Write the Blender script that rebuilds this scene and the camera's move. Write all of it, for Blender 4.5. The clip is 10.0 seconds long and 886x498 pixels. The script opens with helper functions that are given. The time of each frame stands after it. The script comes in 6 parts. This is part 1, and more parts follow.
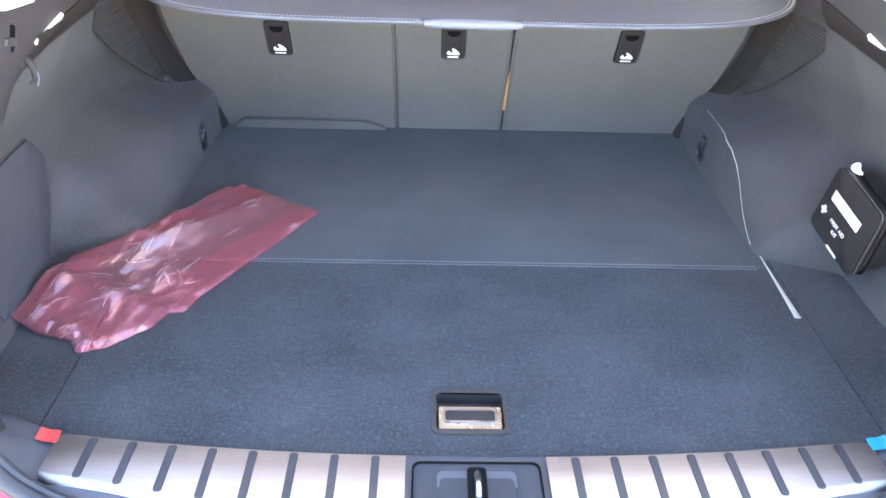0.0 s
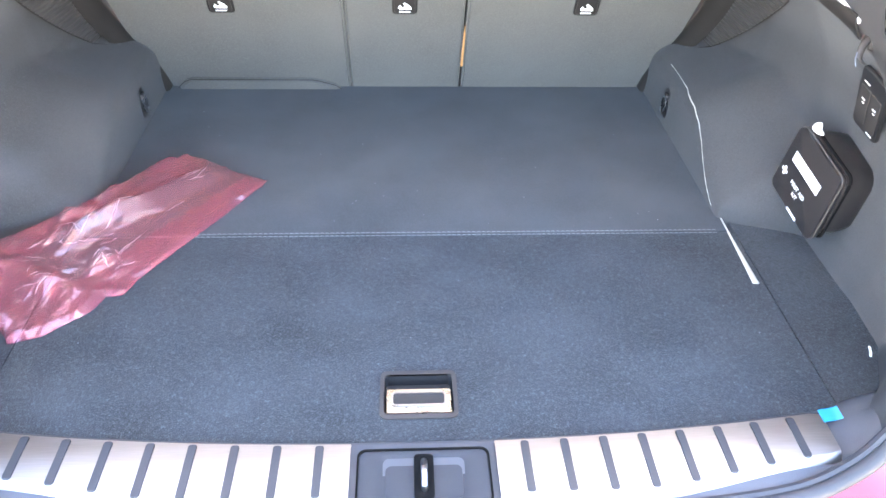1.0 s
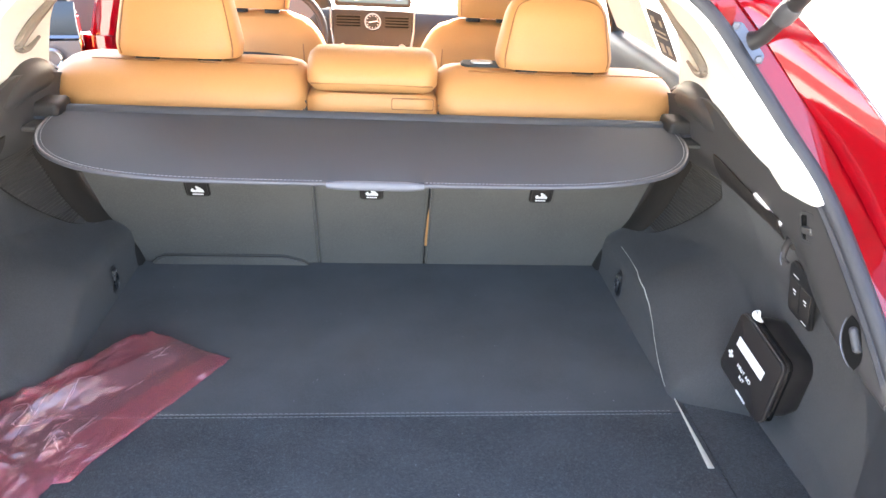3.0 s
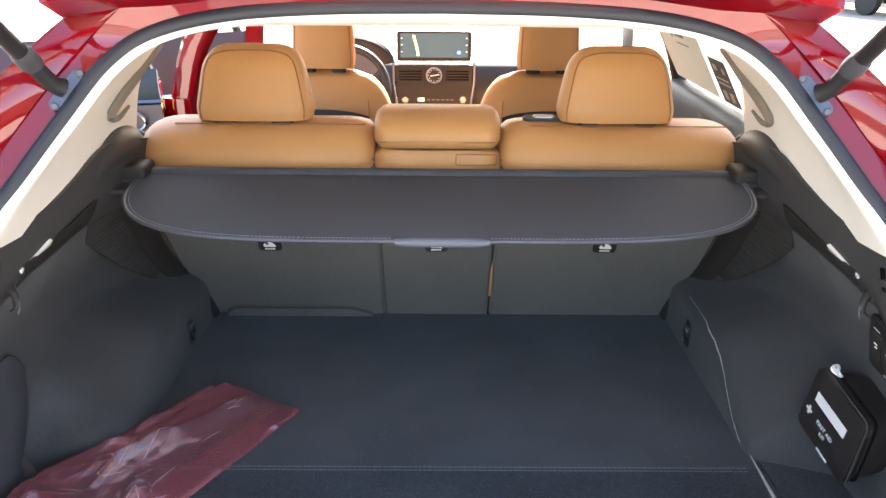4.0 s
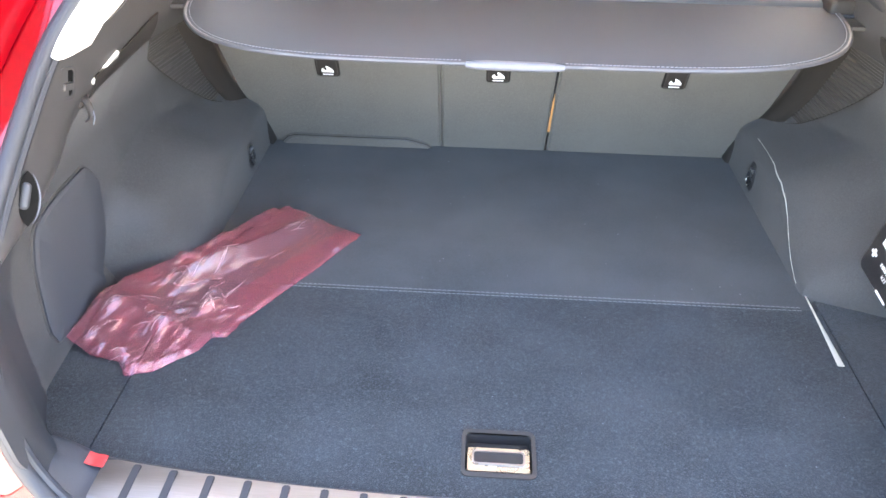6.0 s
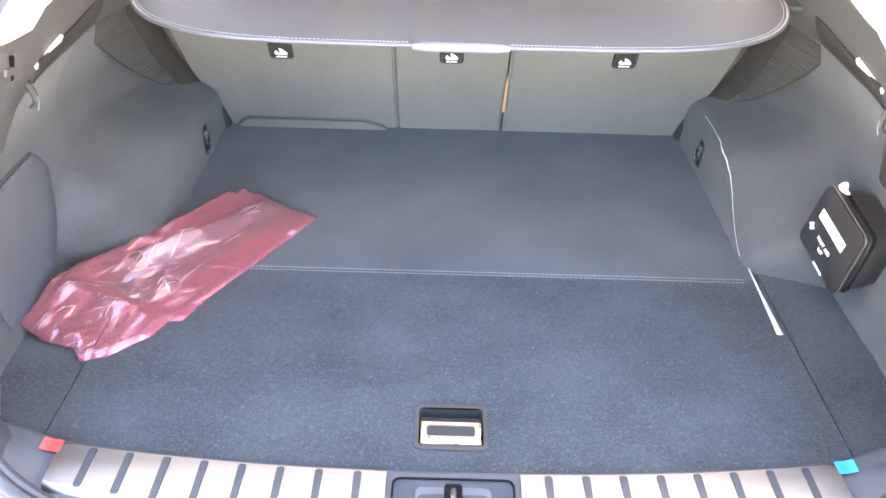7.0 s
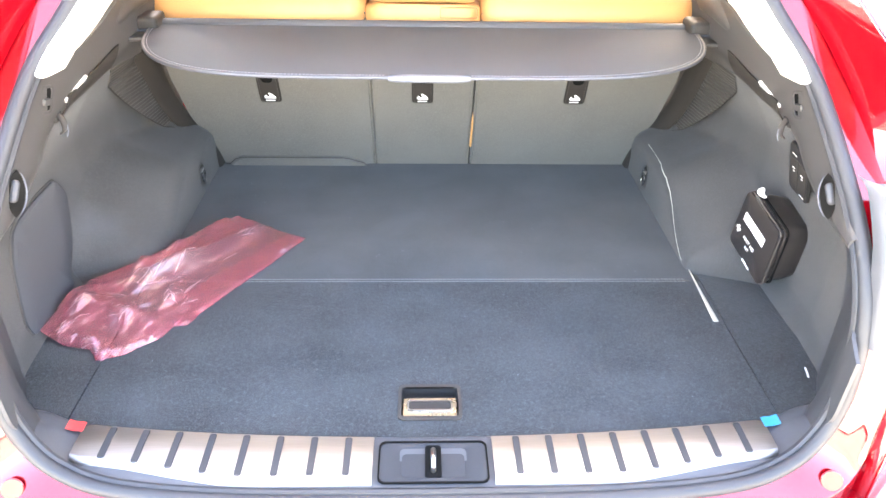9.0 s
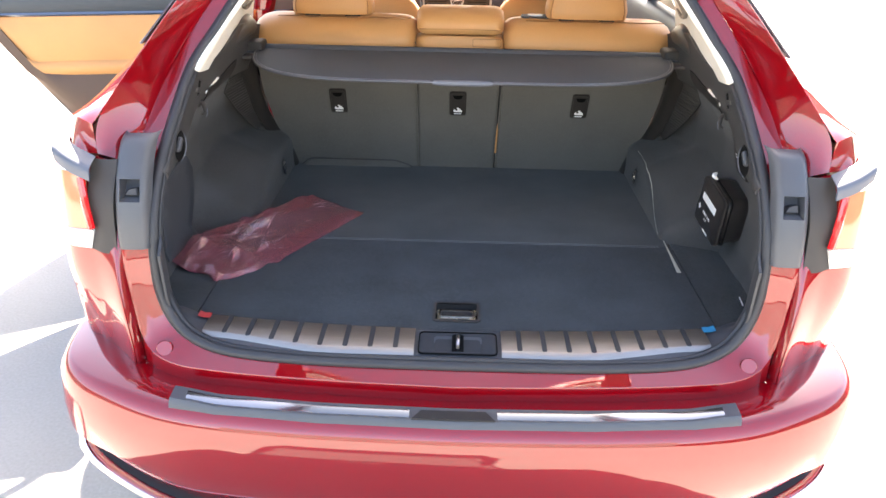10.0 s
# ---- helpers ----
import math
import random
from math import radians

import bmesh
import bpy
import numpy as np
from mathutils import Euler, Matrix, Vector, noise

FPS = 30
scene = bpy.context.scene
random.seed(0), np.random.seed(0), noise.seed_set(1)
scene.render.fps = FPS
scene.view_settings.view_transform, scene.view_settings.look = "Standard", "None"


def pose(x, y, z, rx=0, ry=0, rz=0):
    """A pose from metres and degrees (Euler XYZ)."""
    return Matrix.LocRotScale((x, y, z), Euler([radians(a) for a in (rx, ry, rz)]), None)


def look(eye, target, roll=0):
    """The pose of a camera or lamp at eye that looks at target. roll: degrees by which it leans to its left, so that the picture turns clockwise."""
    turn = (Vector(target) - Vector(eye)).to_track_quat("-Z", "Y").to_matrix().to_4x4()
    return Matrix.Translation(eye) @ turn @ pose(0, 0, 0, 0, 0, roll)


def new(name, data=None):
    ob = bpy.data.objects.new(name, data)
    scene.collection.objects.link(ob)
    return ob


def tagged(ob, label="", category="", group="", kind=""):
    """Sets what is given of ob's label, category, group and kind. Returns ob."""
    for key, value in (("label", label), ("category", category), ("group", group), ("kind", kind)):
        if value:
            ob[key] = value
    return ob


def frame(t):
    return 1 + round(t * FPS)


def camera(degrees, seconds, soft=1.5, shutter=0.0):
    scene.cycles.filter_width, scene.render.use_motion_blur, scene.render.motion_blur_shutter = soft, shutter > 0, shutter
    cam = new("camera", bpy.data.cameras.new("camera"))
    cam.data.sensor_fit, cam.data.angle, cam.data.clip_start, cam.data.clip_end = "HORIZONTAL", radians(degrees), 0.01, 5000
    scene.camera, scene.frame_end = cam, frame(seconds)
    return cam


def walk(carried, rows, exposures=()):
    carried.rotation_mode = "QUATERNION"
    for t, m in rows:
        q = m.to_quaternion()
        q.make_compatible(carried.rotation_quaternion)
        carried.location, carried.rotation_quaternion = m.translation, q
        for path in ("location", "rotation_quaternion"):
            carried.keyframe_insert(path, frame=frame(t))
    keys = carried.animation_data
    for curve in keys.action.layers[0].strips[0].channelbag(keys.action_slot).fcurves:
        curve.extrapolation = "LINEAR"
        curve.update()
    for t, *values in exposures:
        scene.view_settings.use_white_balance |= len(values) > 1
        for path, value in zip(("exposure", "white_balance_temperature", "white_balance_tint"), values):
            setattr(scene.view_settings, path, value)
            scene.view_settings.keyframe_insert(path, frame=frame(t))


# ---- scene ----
from mathutils import geometry

cam = camera(64.4, 10.0)
PATH = [
    (0, (-0.074, -0.69, 1.583), (-0.018, 0.948, 0.437), 2.1),
    (0.5, (-0.04, -0.622, 1.565), (0.01, 0.969, 0.354), 2.2),
    (1, (-0.017, -0.621, 1.601), (0.093, 0.916, 0.326), 2.0),
    (1.5, (0.005, -0.62, 1.61), (0.23, 0.892, 0.32), 2.8),
    (2, (0.014, -0.612, 1.622), (0.316, 0.983, 0.454), 5.1),
    (2.5, (0.007, -0.621, 1.642), (0.278, 1.064, 0.601), 5.8),
    (2.7, (0.013, -0.621, 1.659), (0.248, 1.102, 0.671), 4.9),
    (3.8, (-0.007, -0.656, 1.685), (0.053, 1.176, 0.886), 1.2),
    (4, (-0.003, -0.636, 1.698), (0.008, 1.195, 0.893), 0.5),
    (4.5, (-0.013, -0.64, 1.701), (-0.102, 1.168, 0.85), -0.1),
    (5, (-0.03, -0.633, 1.69), (-0.172, 1.098, 0.698), 0.5),
    (5.5, (-0.049, -0.645, 1.672), (-0.194, 1.026, 0.582), 1.1),
    (6, (-0.055, -0.648, 1.663), (-0.136, 0.964, 0.482), 1.0),
    (6.2, (-0.047, -0.646, 1.657), (-0.102, 0.949, 0.452), 1.1),
    (7.3, (-0.019, -0.671, 1.679), (0.003, 0.912, 0.456), 1.3),
    (7.5, (-0.019, -0.666, 1.679), (0.01, 0.916, 0.456), 0.8),
    (8, (-0.023, -0.668, 1.691), (0.015, 0.938, 0.5), 1.1),
    (8.5, (-0.036, -0.713, 1.679), (0.03, 0.93, 0.541), 1.0),
    (9, (-0.015, -0.884, 1.686), (0.049, 0.803, 0.613), 1.2),
    (9.5, (0.021, -1.152, 1.708), (-0.04, 0.573, 0.698), 1.8),
    (10, (-0.007, -1.433, 1.711), (-0.04, 0.338, 0.783), 1.1),
]
walk(cam, [(t, look(eye, target, roll)) for t, eye, target, roll in PATH], [(0, 5.44, 6600, 15), (0.5, 5.79, 6850, 15), (1, 5.99, 6950, 15), (1.5, 5.94, 7150, 15), (2, 5.79, 7100, 15), (2.5, 5.64, 7250, 15), (3.8, 3.96, 7100, 15), (4.5, 3.89, 7150, 15), (5, 4.71, 6650, 15), (5.5, 5.16, 6950, 15), (6.2, 5.76, 7300, 15), (7.5, 6.14, 7650, 15), (8.5, 6.14, 7750, 15), (9, 6.04, 7900, 15), (9.5, 5.12, 7950, 15), (10, 3.98, 7500, 15)])

# ---- light ----
world = bpy.data.worlds.new("sky")
scene.world = world
world.use_nodes = True
wn = world.node_tree
sky = wn.nodes.new("ShaderNodeTexSky")
sky.sky_type = 'NISHITA'
sky.sun_disc = False
SUN_ELEV, SUN_AZ = 41.0, 12.0          # azimuth from the car's nose towards its right side
sky.sun_elevation = radians(SUN_ELEV)
sky.sun_rotation = radians(SUN_AZ)
sky.dust_density = 2.0
wn.links.new(sky.outputs[0], wn.nodes["Background"].inputs[0])
wn.nodes["Background"].inputs[1].default_value = 0.075
sun = new("sun", bpy.data.lights.new("sun", "SUN"))
sun.data.energy, sun.data.angle, sun.data.color = 5.0, radians(0.53), (1.0, 0.95, 0.87)
sun_way = Vector((math.sin(radians(SUN_AZ)) * math.cos(radians(SUN_ELEV)), math.cos(radians(SUN_AZ)) * math.cos(radians(SUN_ELEV)), math.sin(radians(SUN_ELEV))))
sun.matrix_world = look(sun_way * 20, (0, 0, 0))


# ---- materials ----
def surface(name, colour, rough=0.6, metal=0.0, vary=0.15, coarse=6.0, fine=300.0, bump=0.1, depth=0.001, coat=0.0, spec=0.5, speck=0.0, stretch=None, sheen=0.0, coat_ior=1.5):
    """A painted, woven or moulded surface: base colour with cloudy and fine variation, uneven gloss and fine relief."""
    m = bpy.data.materials.new(name)
    m.use_nodes = True
    t = m.node_tree
    b = t.nodes["Principled BSDF"]
    co = t.nodes.new("ShaderNodeTexCoord")
    mp = t.nodes.new("ShaderNodeMapping")
    t.links.new(co.outputs["Object"], mp.inputs[0])
    if stretch:
        mp.inputs["Scale"].default_value = stretch
    big, small = t.nodes.new("ShaderNodeTexNoise"), t.nodes.new("ShaderNodeTexNoise")
    big.inputs["Scale"].default_value, big.inputs["Detail"].default_value = coarse, 5
    small.inputs["Scale"].default_value, small.inputs["Detail"].default_value = fine, 3
    for n in (big, small):
        t.links.new(mp.outputs[0], n.inputs["Vector"])
    mix = t.nodes.new("ShaderNodeMath")
    mix.operation = 'MULTIPLY_ADD'
    t.links.new(small.outputs[0], mix.inputs[0])
    mix.inputs[1].default_value = 0.5
    half = t.nodes.new("ShaderNodeMath")
    half.operation = 'MULTIPLY'
    half.inputs[1].default_value = 0.5
    t.links.new(big.outputs[0], half.inputs[0])
    t.links.new(half.outputs[0], mix.inputs[2])
    ramp = t.nodes.new("ShaderNodeValToRGB")
    lo, hi = ramp.color_ramp.elements
    lo.position, hi.position = 0.32, 0.68
    lo.color = (*[c * (1 - vary) for c in colour], 1)
    hi.color = (*[min(1, c * (1 + vary)) for c in colour], 1)
    t.links.new(mix.outputs[0], ramp.inputs[0])
    out = ramp.outputs[0]
    if speck:
        dots = t.nodes.new("ShaderNodeTexNoise")
        dots.inputs["Scale"].default_value, dots.inputs["Detail"].default_value, dots.inputs["Distortion"].default_value = fine * 0.5, 6, 1.5
        t.links.new(mp.outputs[0], dots.inputs["Vector"])
        cut = t.nodes.new("ShaderNodeMapRange")
        cut.inputs["From Min"].default_value, cut.inputs["From Max"].default_value = 0.50, 0.74
        t.links.new(dots.outputs[0], cut.inputs[0])
        over = t.nodes.new("ShaderNodeMix")
        over.data_type = 'RGBA'
        t.links.new(cut.outputs[0], over.inputs["Factor"])
        t.links.new(out, over.inputs["A"])
        over.inputs["B"].default_value = (*[min(1, c * (1 + speck)) for c in colour], 1)
        out = over.outputs["Result"]
    t.links.new(out, b.inputs["Base Color"])
    gl = t.nodes.new("ShaderNodeMapRange")
    gl.inputs["To Min"].default_value, gl.inputs["To Max"].default_value = max(0.02, rough * 0.85), min(1, rough * 1.15)
    t.links.new(big.outputs[0], gl.inputs[0])
    t.links.new(gl.outputs[0], b.inputs["Roughness"])
    b.inputs["Metallic"].default_value = metal
    b.inputs["Specular IOR Level"].default_value = spec
    b.inputs["Coat Weight"].default_value, b.inputs["Coat Roughness"].default_value, b.inputs["Coat IOR"].default_value = coat, 0.03, coat_ior
    b.inputs["Sheen Weight"].default_value = sheen
    if bump:
        bp = t.nodes.new("ShaderNodeBump")
        bp.inputs["Strength"].default_value, bp.inputs["Distance"].default_value = bump, depth
        t.links.new(small.outputs[0], bp.inputs["Height"])
        t.links.new(bp.outputs[0], b.inputs["Normal"])
    return m


def glow(name, colour, strength):
    m = surface(name, colour, 0.5, bump=0, vary=0.02, spec=0.15)
    b = m.node_tree.nodes["Principled BSDF"]
    b.inputs["Emission Color"].default_value, b.inputs["Emission Strength"].default_value = (*colour, 1), strength
    return m


def clear(name, tint, rough=0.02):
    """Thin pane: mostly clear, with a glossy face."""
    m = bpy.data.materials.new(name)
    m.use_nodes = True
    t = m.node_tree
    t.nodes.clear()
    o, mx, tr, gl, fr = (t.nodes.new("ShaderNode" + k) for k in ("OutputMaterial", "MixShader", "BsdfTransparent", "BsdfGlossy", "Fresnel"))
    tr.inputs[0].default_value = (*tint, 1)
    gl.inputs["Roughness"].default_value = rough
    fr.inputs[0].default_value = 1.45
    t.links.new(fr.outputs[0], mx.inputs[0])
    t.links.new(tr.outputs[0], mx.inputs[1])
    t.links.new(gl.outputs[0], mx.inputs[2])
    t.links.new(mx.outputs[0], o.inputs[0])
    return m


FLOOR_CARPET = surface("floor_carpet", (0.0262, 0.0312, 0.0358), 0.95, vary=0.55, coarse=9, fine=520, bump=1.0, depth=0.0025, spec=0.15, speck=1.6, stretch=(0.8, 1, 1), sheen=0.12)
# lighter, less flecked carpet for the front board
SMOOTH_CARPET = surface("front_carpet", (0.056, 0.061, 0.0655), 0.95, vary=0.36, coarse=6, fine=620, bump=0.5, depth=0.001, spec=0.15, speck=0.25, sheen=0.12)
SIDE_FELT = surface("side_felt", (0.054, 0.054, 0.055), 0.92, vary=0.28, coarse=5, fine=600, bump=0.4, depth=0.001, spec=0.2, speck=0.25, sheen=0.12)
# lighter patch on the left felt, fading outwards with a noisy edge
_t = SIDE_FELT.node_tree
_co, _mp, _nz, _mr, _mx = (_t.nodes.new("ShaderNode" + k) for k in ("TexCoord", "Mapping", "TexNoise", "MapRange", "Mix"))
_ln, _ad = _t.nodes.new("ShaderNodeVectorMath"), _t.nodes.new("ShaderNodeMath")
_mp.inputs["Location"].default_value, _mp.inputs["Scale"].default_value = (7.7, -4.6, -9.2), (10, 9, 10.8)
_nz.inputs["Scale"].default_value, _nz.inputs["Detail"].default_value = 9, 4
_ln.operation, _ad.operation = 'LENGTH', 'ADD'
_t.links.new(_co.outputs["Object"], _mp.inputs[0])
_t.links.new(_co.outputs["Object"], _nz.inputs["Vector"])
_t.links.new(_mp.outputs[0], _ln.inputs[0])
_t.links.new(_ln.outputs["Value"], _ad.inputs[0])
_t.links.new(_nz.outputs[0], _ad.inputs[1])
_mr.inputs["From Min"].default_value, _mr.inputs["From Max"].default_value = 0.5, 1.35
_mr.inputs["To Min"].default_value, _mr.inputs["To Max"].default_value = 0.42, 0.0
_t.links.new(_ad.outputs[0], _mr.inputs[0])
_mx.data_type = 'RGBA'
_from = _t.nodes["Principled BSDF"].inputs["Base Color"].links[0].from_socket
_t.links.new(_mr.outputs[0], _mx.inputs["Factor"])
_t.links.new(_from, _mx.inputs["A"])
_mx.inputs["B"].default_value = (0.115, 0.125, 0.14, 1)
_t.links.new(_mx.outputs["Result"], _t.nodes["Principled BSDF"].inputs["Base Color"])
SEAT_FELT = surface("seatback_felt", (0.108, 0.104, 0.097), 0.95, vary=0.24, coarse=4, fine=600, bump=0.4, depth=0.001, spec=0.15, speck=0.25, sheen=0.15)
BLACK = surface("black_plastic", (0.016, 0.016, 0.017), 0.5, vary=0.12, coarse=8, fine=700, bump=0.25, depth=0.0004, spec=0.4)
BROWN_BLACK = surface("dark_trim_plastic", (0.035, 0.031, 0.029), 0.6, vary=0.12, coarse=8, fine=700, bump=0.3, depth=0.0004, spec=0.4)
GREY = surface("grey_soft_plastic", (0.056, 0.061, 0.072), 0.6, vary=0.1, coarse=5, fine=800, bump=0.3, depth=0.0003, spec=0.4)
BRACKET = surface("bracket_paint", (0.055, 0.075, 0.13), 0.35, vary=0.1, bump=0.1)
COVER_PLATE = surface("striker_cover_plastic", (0.060, 0.064, 0.073), 0.42, vary=0.06, coarse=6, fine=800, bump=0.15, depth=0.0003)
SLATE = surface("slate_plastic", (0.09, 0.10, 0.125), 0.5, vary=0.08, coarse=5, fine=800, bump=0.2, depth=0.0003)
# near-zero black; on the slot and hollow plates it paints the shade of a recess
VOID = surface("deep_black", (0.005, 0.005, 0.005), 0.9, vary=0.1, bump=0, spec=0.1)
TRAY = surface("tray_plastic", (0.030, 0.033, 0.039), 0.7, vary=0.1, coarse=8, fine=800, bump=0.2, depth=0.0003, spec=0.25)
GRILLE = surface("grille_plastic", (0.052, 0.049, 0.046), 0.6, vary=0.1, coarse=8, fine=700, bump=0.2, depth=0.0003)
TRIM = surface("upper_trim_plastic", (0.056, 0.054, 0.054), 0.44, vary=0.1, coarse=8, fine=700, bump=0.25, depth=0.0004, spec=0.3)
CORNER = surface("corner_plastic", (0.045, 0.047, 0.052), 0.6, vary=0.1, coarse=5, fine=800, bump=0.3, depth=0.0003, spec=0.4)
LID = surface("lid_felt", (0.060, 0.063, 0.071), 0.85, vary=0.14, coarse=6, fine=700, bump=0.3, depth=0.0005, spec=0.25)
PILLAR = surface("pillar_plastic", (0.024, 0.021, 0.019), 0.6, vary=0.12, coarse=6, fine=700, bump=0.3, depth=0.0004, spec=0.35)
RUBBER = surface("rubber", (0.022, 0.024, 0.029), 0.55, vary=0.1, coarse=12, fine=500, bump=0.2, depth=0.0004)
COVER = surface("cover_vinyl", (0.052, 0.060, 0.073), 0.72, vary=0.1, coarse=4, fine=900, bump=0.45, depth=0.0005, spec=0.22)
PIPING = surface("cover_piping", (0.055, 0.057, 0.068), 0.45, vary=0.1, fine=900, bump=0.2, depth=0.0004)
THREAD = surface("grey_thread", (0.15, 0.165, 0.175), 0.8, vary=0.15, fine=900, bump=0.2, depth=0.0005)
LIGHT_THREAD = surface("light_thread", (0.23, 0.245, 0.28), 0.8, vary=0.15, fine=900, bump=0.2, depth=0.0005)
TAN = surface("tan_leather", (0.55, 0.272, 0.101), 0.48, vary=0.10, coarse=5, fine=650, bump=0.35, depth=0.0006, spec=0.4)
TAN_SEAM = surface("tan_seam", (0.30, 0.130, 0.045), 0.6, vary=0.1)
CREAM = surface("cream_trim", (0.87, 0.83, 0.75), 0.75, vary=0.05, coarse=5, fine=700, bump=0.2, depth=0.0004)
TAUPE = surface("taupe_trim", (0.24, 0.20, 0.165), 0.5, vary=0.08)
RED = surface("red_paint", (0.215, 0.0016, 0.0055), 0.42, metal=0.25, vary=0.05, coarse=3, fine=1400, bump=0, coat=1.0, spec=0.0, coat_ior=1.74)
STEEL = surface("brushed_steel", (0.305, 0.283, 0.265), 0.42, metal=1.0, vary=0.10, coarse=18, fine=240, bump=0.12, depth=0.0003, stretch=(0.12, 3, 3))
CHROME = surface("chrome", (0.75, 0.75, 0.76), 0.10, metal=1.0, vary=0.03, bump=0)
SILVER = surface("satin_silver", (0.36, 0.36, 0.37), 0.28, metal=1.0, vary=0.05, bump=0)
BRASS = surface("brassy_foil", (0.46, 0.415, 0.33), 0.28, metal=0.9, vary=0.12, coarse=30, bump=0.1)
WHITE = surface("white_print", (0.82, 0.82, 0.82), 0.5, vary=0.04, bump=0)
KIT_BLACK = surface("kit_vinyl", (0.026, 0.022, 0.021), 0.32, vary=0.15, coarse=14, fine=500, bump=0.35, depth=0.0006)
BINDING = surface("kit_binding", (0.055, 0.048, 0.044), 0.5, vary=0.15, fine=600, bump=0.3, depth=0.0005)
RED_TAPE = surface("red_tape", (0.44, 0.045, 0.045), 0.35, vary=0.08)
BLUE_TAPE = surface("blue_tape", (0.01, 0.22, 0.42), 0.35, vary=0.08)
RED_LENS = surface("red_lens", (0.62, 0.008, 0.012), 0.08, vary=0.04, bump=0, coat=1.0)
CLEAR_LENS = surface("clear_lens", (0.80, 0.78, 0.74), 0.10, vary=0.04, bump=0, coat=1.0)
PALE_LENS = surface("pale_lens", (0.50, 0.20, 0.10), 0.12, vary=0.05, bump=0, coat=1.0)
NAVY = surface("navy_trim", (0.034, 0.048, 0.062), 0.55, vary=0.1, fine=700, bump=0.2, depth=0.0004)
BROWN = surface("brown_trim", (0.085, 0.05, 0.035), 0.6, vary=0.12, fine=700, bump=0.2, depth=0.0004)
SCREEN = glow("display_glass", (0.045, 0.072, 0.082), 0.16)
MAP_LINE = glow("display_route", (0.55, 0.42, 0.10), 0.8)
MAP_BLUE = glow("display_marker", (0.05, 0.12, 0.45), 0.8)
DARK_CHROME = surface("dark_chrome", (0.20, 0.21, 0.23), 0.12, metal=1.0, vary=0.05, bump=0)
MAUVE = surface("mauve_trim", (0.15, 0.115, 0.105), 0.55, vary=0.1, fine=700, bump=0.2, depth=0.0004)
FENCE = surface("weathered_fence", (0.20, 0.15, 0.115), 0.85, vary=0.35, coarse=0.8, fine=30, bump=0.4, depth=0.01)
HEDGE_WALL = surface("grey_green_wall", (0.10, 0.12, 0.115), 0.85, vary=0.3, coarse=0.7, fine=25, bump=0.5, depth=0.02)
VAN_WHITE = surface("white_van_paint", (0.75, 0.75, 0.74), 0.25, vary=0.04, coat=0.8)
GLASS = clear("window_glass", (0.86, 0.88, 0.88))
TINTED = clear("tinted_glass", (0.62, 0.66, 0.66))
SHADED = clear("shaded_glass", (0.66, 0.68, 0.68))
CONCRETE = surface("concrete", (0.27, 0.262, 0.238), 0.9, vary=0.12, coarse=1.2, fine=90, bump=0.5, depth=0.004)
TYRE = surface("tyre", (0.02, 0.02, 0.02), 0.8, vary=0.2, fine=200, bump=0.4)
# pale colour for a streak of sunlight drawn as strips on felt and carpet
STREAK = surface("sun_streak", (0.42, 0.42, 0.375), 0.8, vary=0.15, fine=500, bump=0.5, depth=0.0008)
FILM = surface("window_film", (0.70, 0.68, 0.60), 0.6, vary=0.08, coarse=12, fine=90)
_t = FILM.node_tree
_tl, _mx = _t.nodes.new("ShaderNodeBsdfTranslucent"), _t.nodes.new("ShaderNodeMixShader")
_tl.inputs[0].default_value = (0.80, 0.77, 0.68, 1)
_mx.inputs[0].default_value = 0.5
_t.links.new(_t.nodes["Principled BSDF"].outputs[0], _mx.inputs[1])
_t.links.new(_tl.outputs[0], _mx.inputs[2])
_t.links.new(_mx.outputs[0], _t.nodes["Material Output"].inputs[0])


# ---- mesh helpers ----
def V(*a):
    return Vector(a)


def thing(name, base, label, category, group="", kind="", under=None):
    """An empty at the base of a thing, or of a large part of the thing named by under."""
    e = new(name)
    e.empty_display_size = 0.05
    e.location = base
    e["base"] = list(base)
    if under is not None:
        e.parent = under
        e.matrix_parent_inverse = Matrix.Translation(-Vector(under["base"]))
        return tagged(e, label)
    return tagged(e, label, category, group, kind)


def part(name, bm, material, parent=None, label="", sharp=38):
    bmesh.ops.recalc_face_normals(bm, faces=bm.faces)
    me = bpy.data.meshes.new(name)
    bm.to_mesh(me)
    bm.free()
    me.materials.append(material)
    me.polygons.foreach_set("use_smooth", [True] * len(me.polygons))
    me.set_sharp_from_angle(angle=radians(sharp))
    ob = new(name, me)
    if parent is not None:
        ob.parent = parent
        if parent.type == 'EMPTY':
            ob.matrix_parent_inverse = Matrix.Translation(-Vector(parent["base"]))
    if label:
        tagged(ob, label)
    return ob


def grid(bm, rows, loop_u=False, loop_v=False):
    vs = [[bm.verts.new(p) for p in r] for r in rows]
    n, k = len(vs), len(vs[0])
    for i in range(n if loop_u else n - 1):
        for j in range(k if loop_v else k - 1):
            a, b, c, d = vs[i][j], vs[i][(j + 1) % k], vs[(i + 1) % n][(j + 1) % k], vs[(i + 1) % n][j]
            if len({a, b, c, d}) == 4:
                bm.faces.new((a, b, c, d))
    return vs


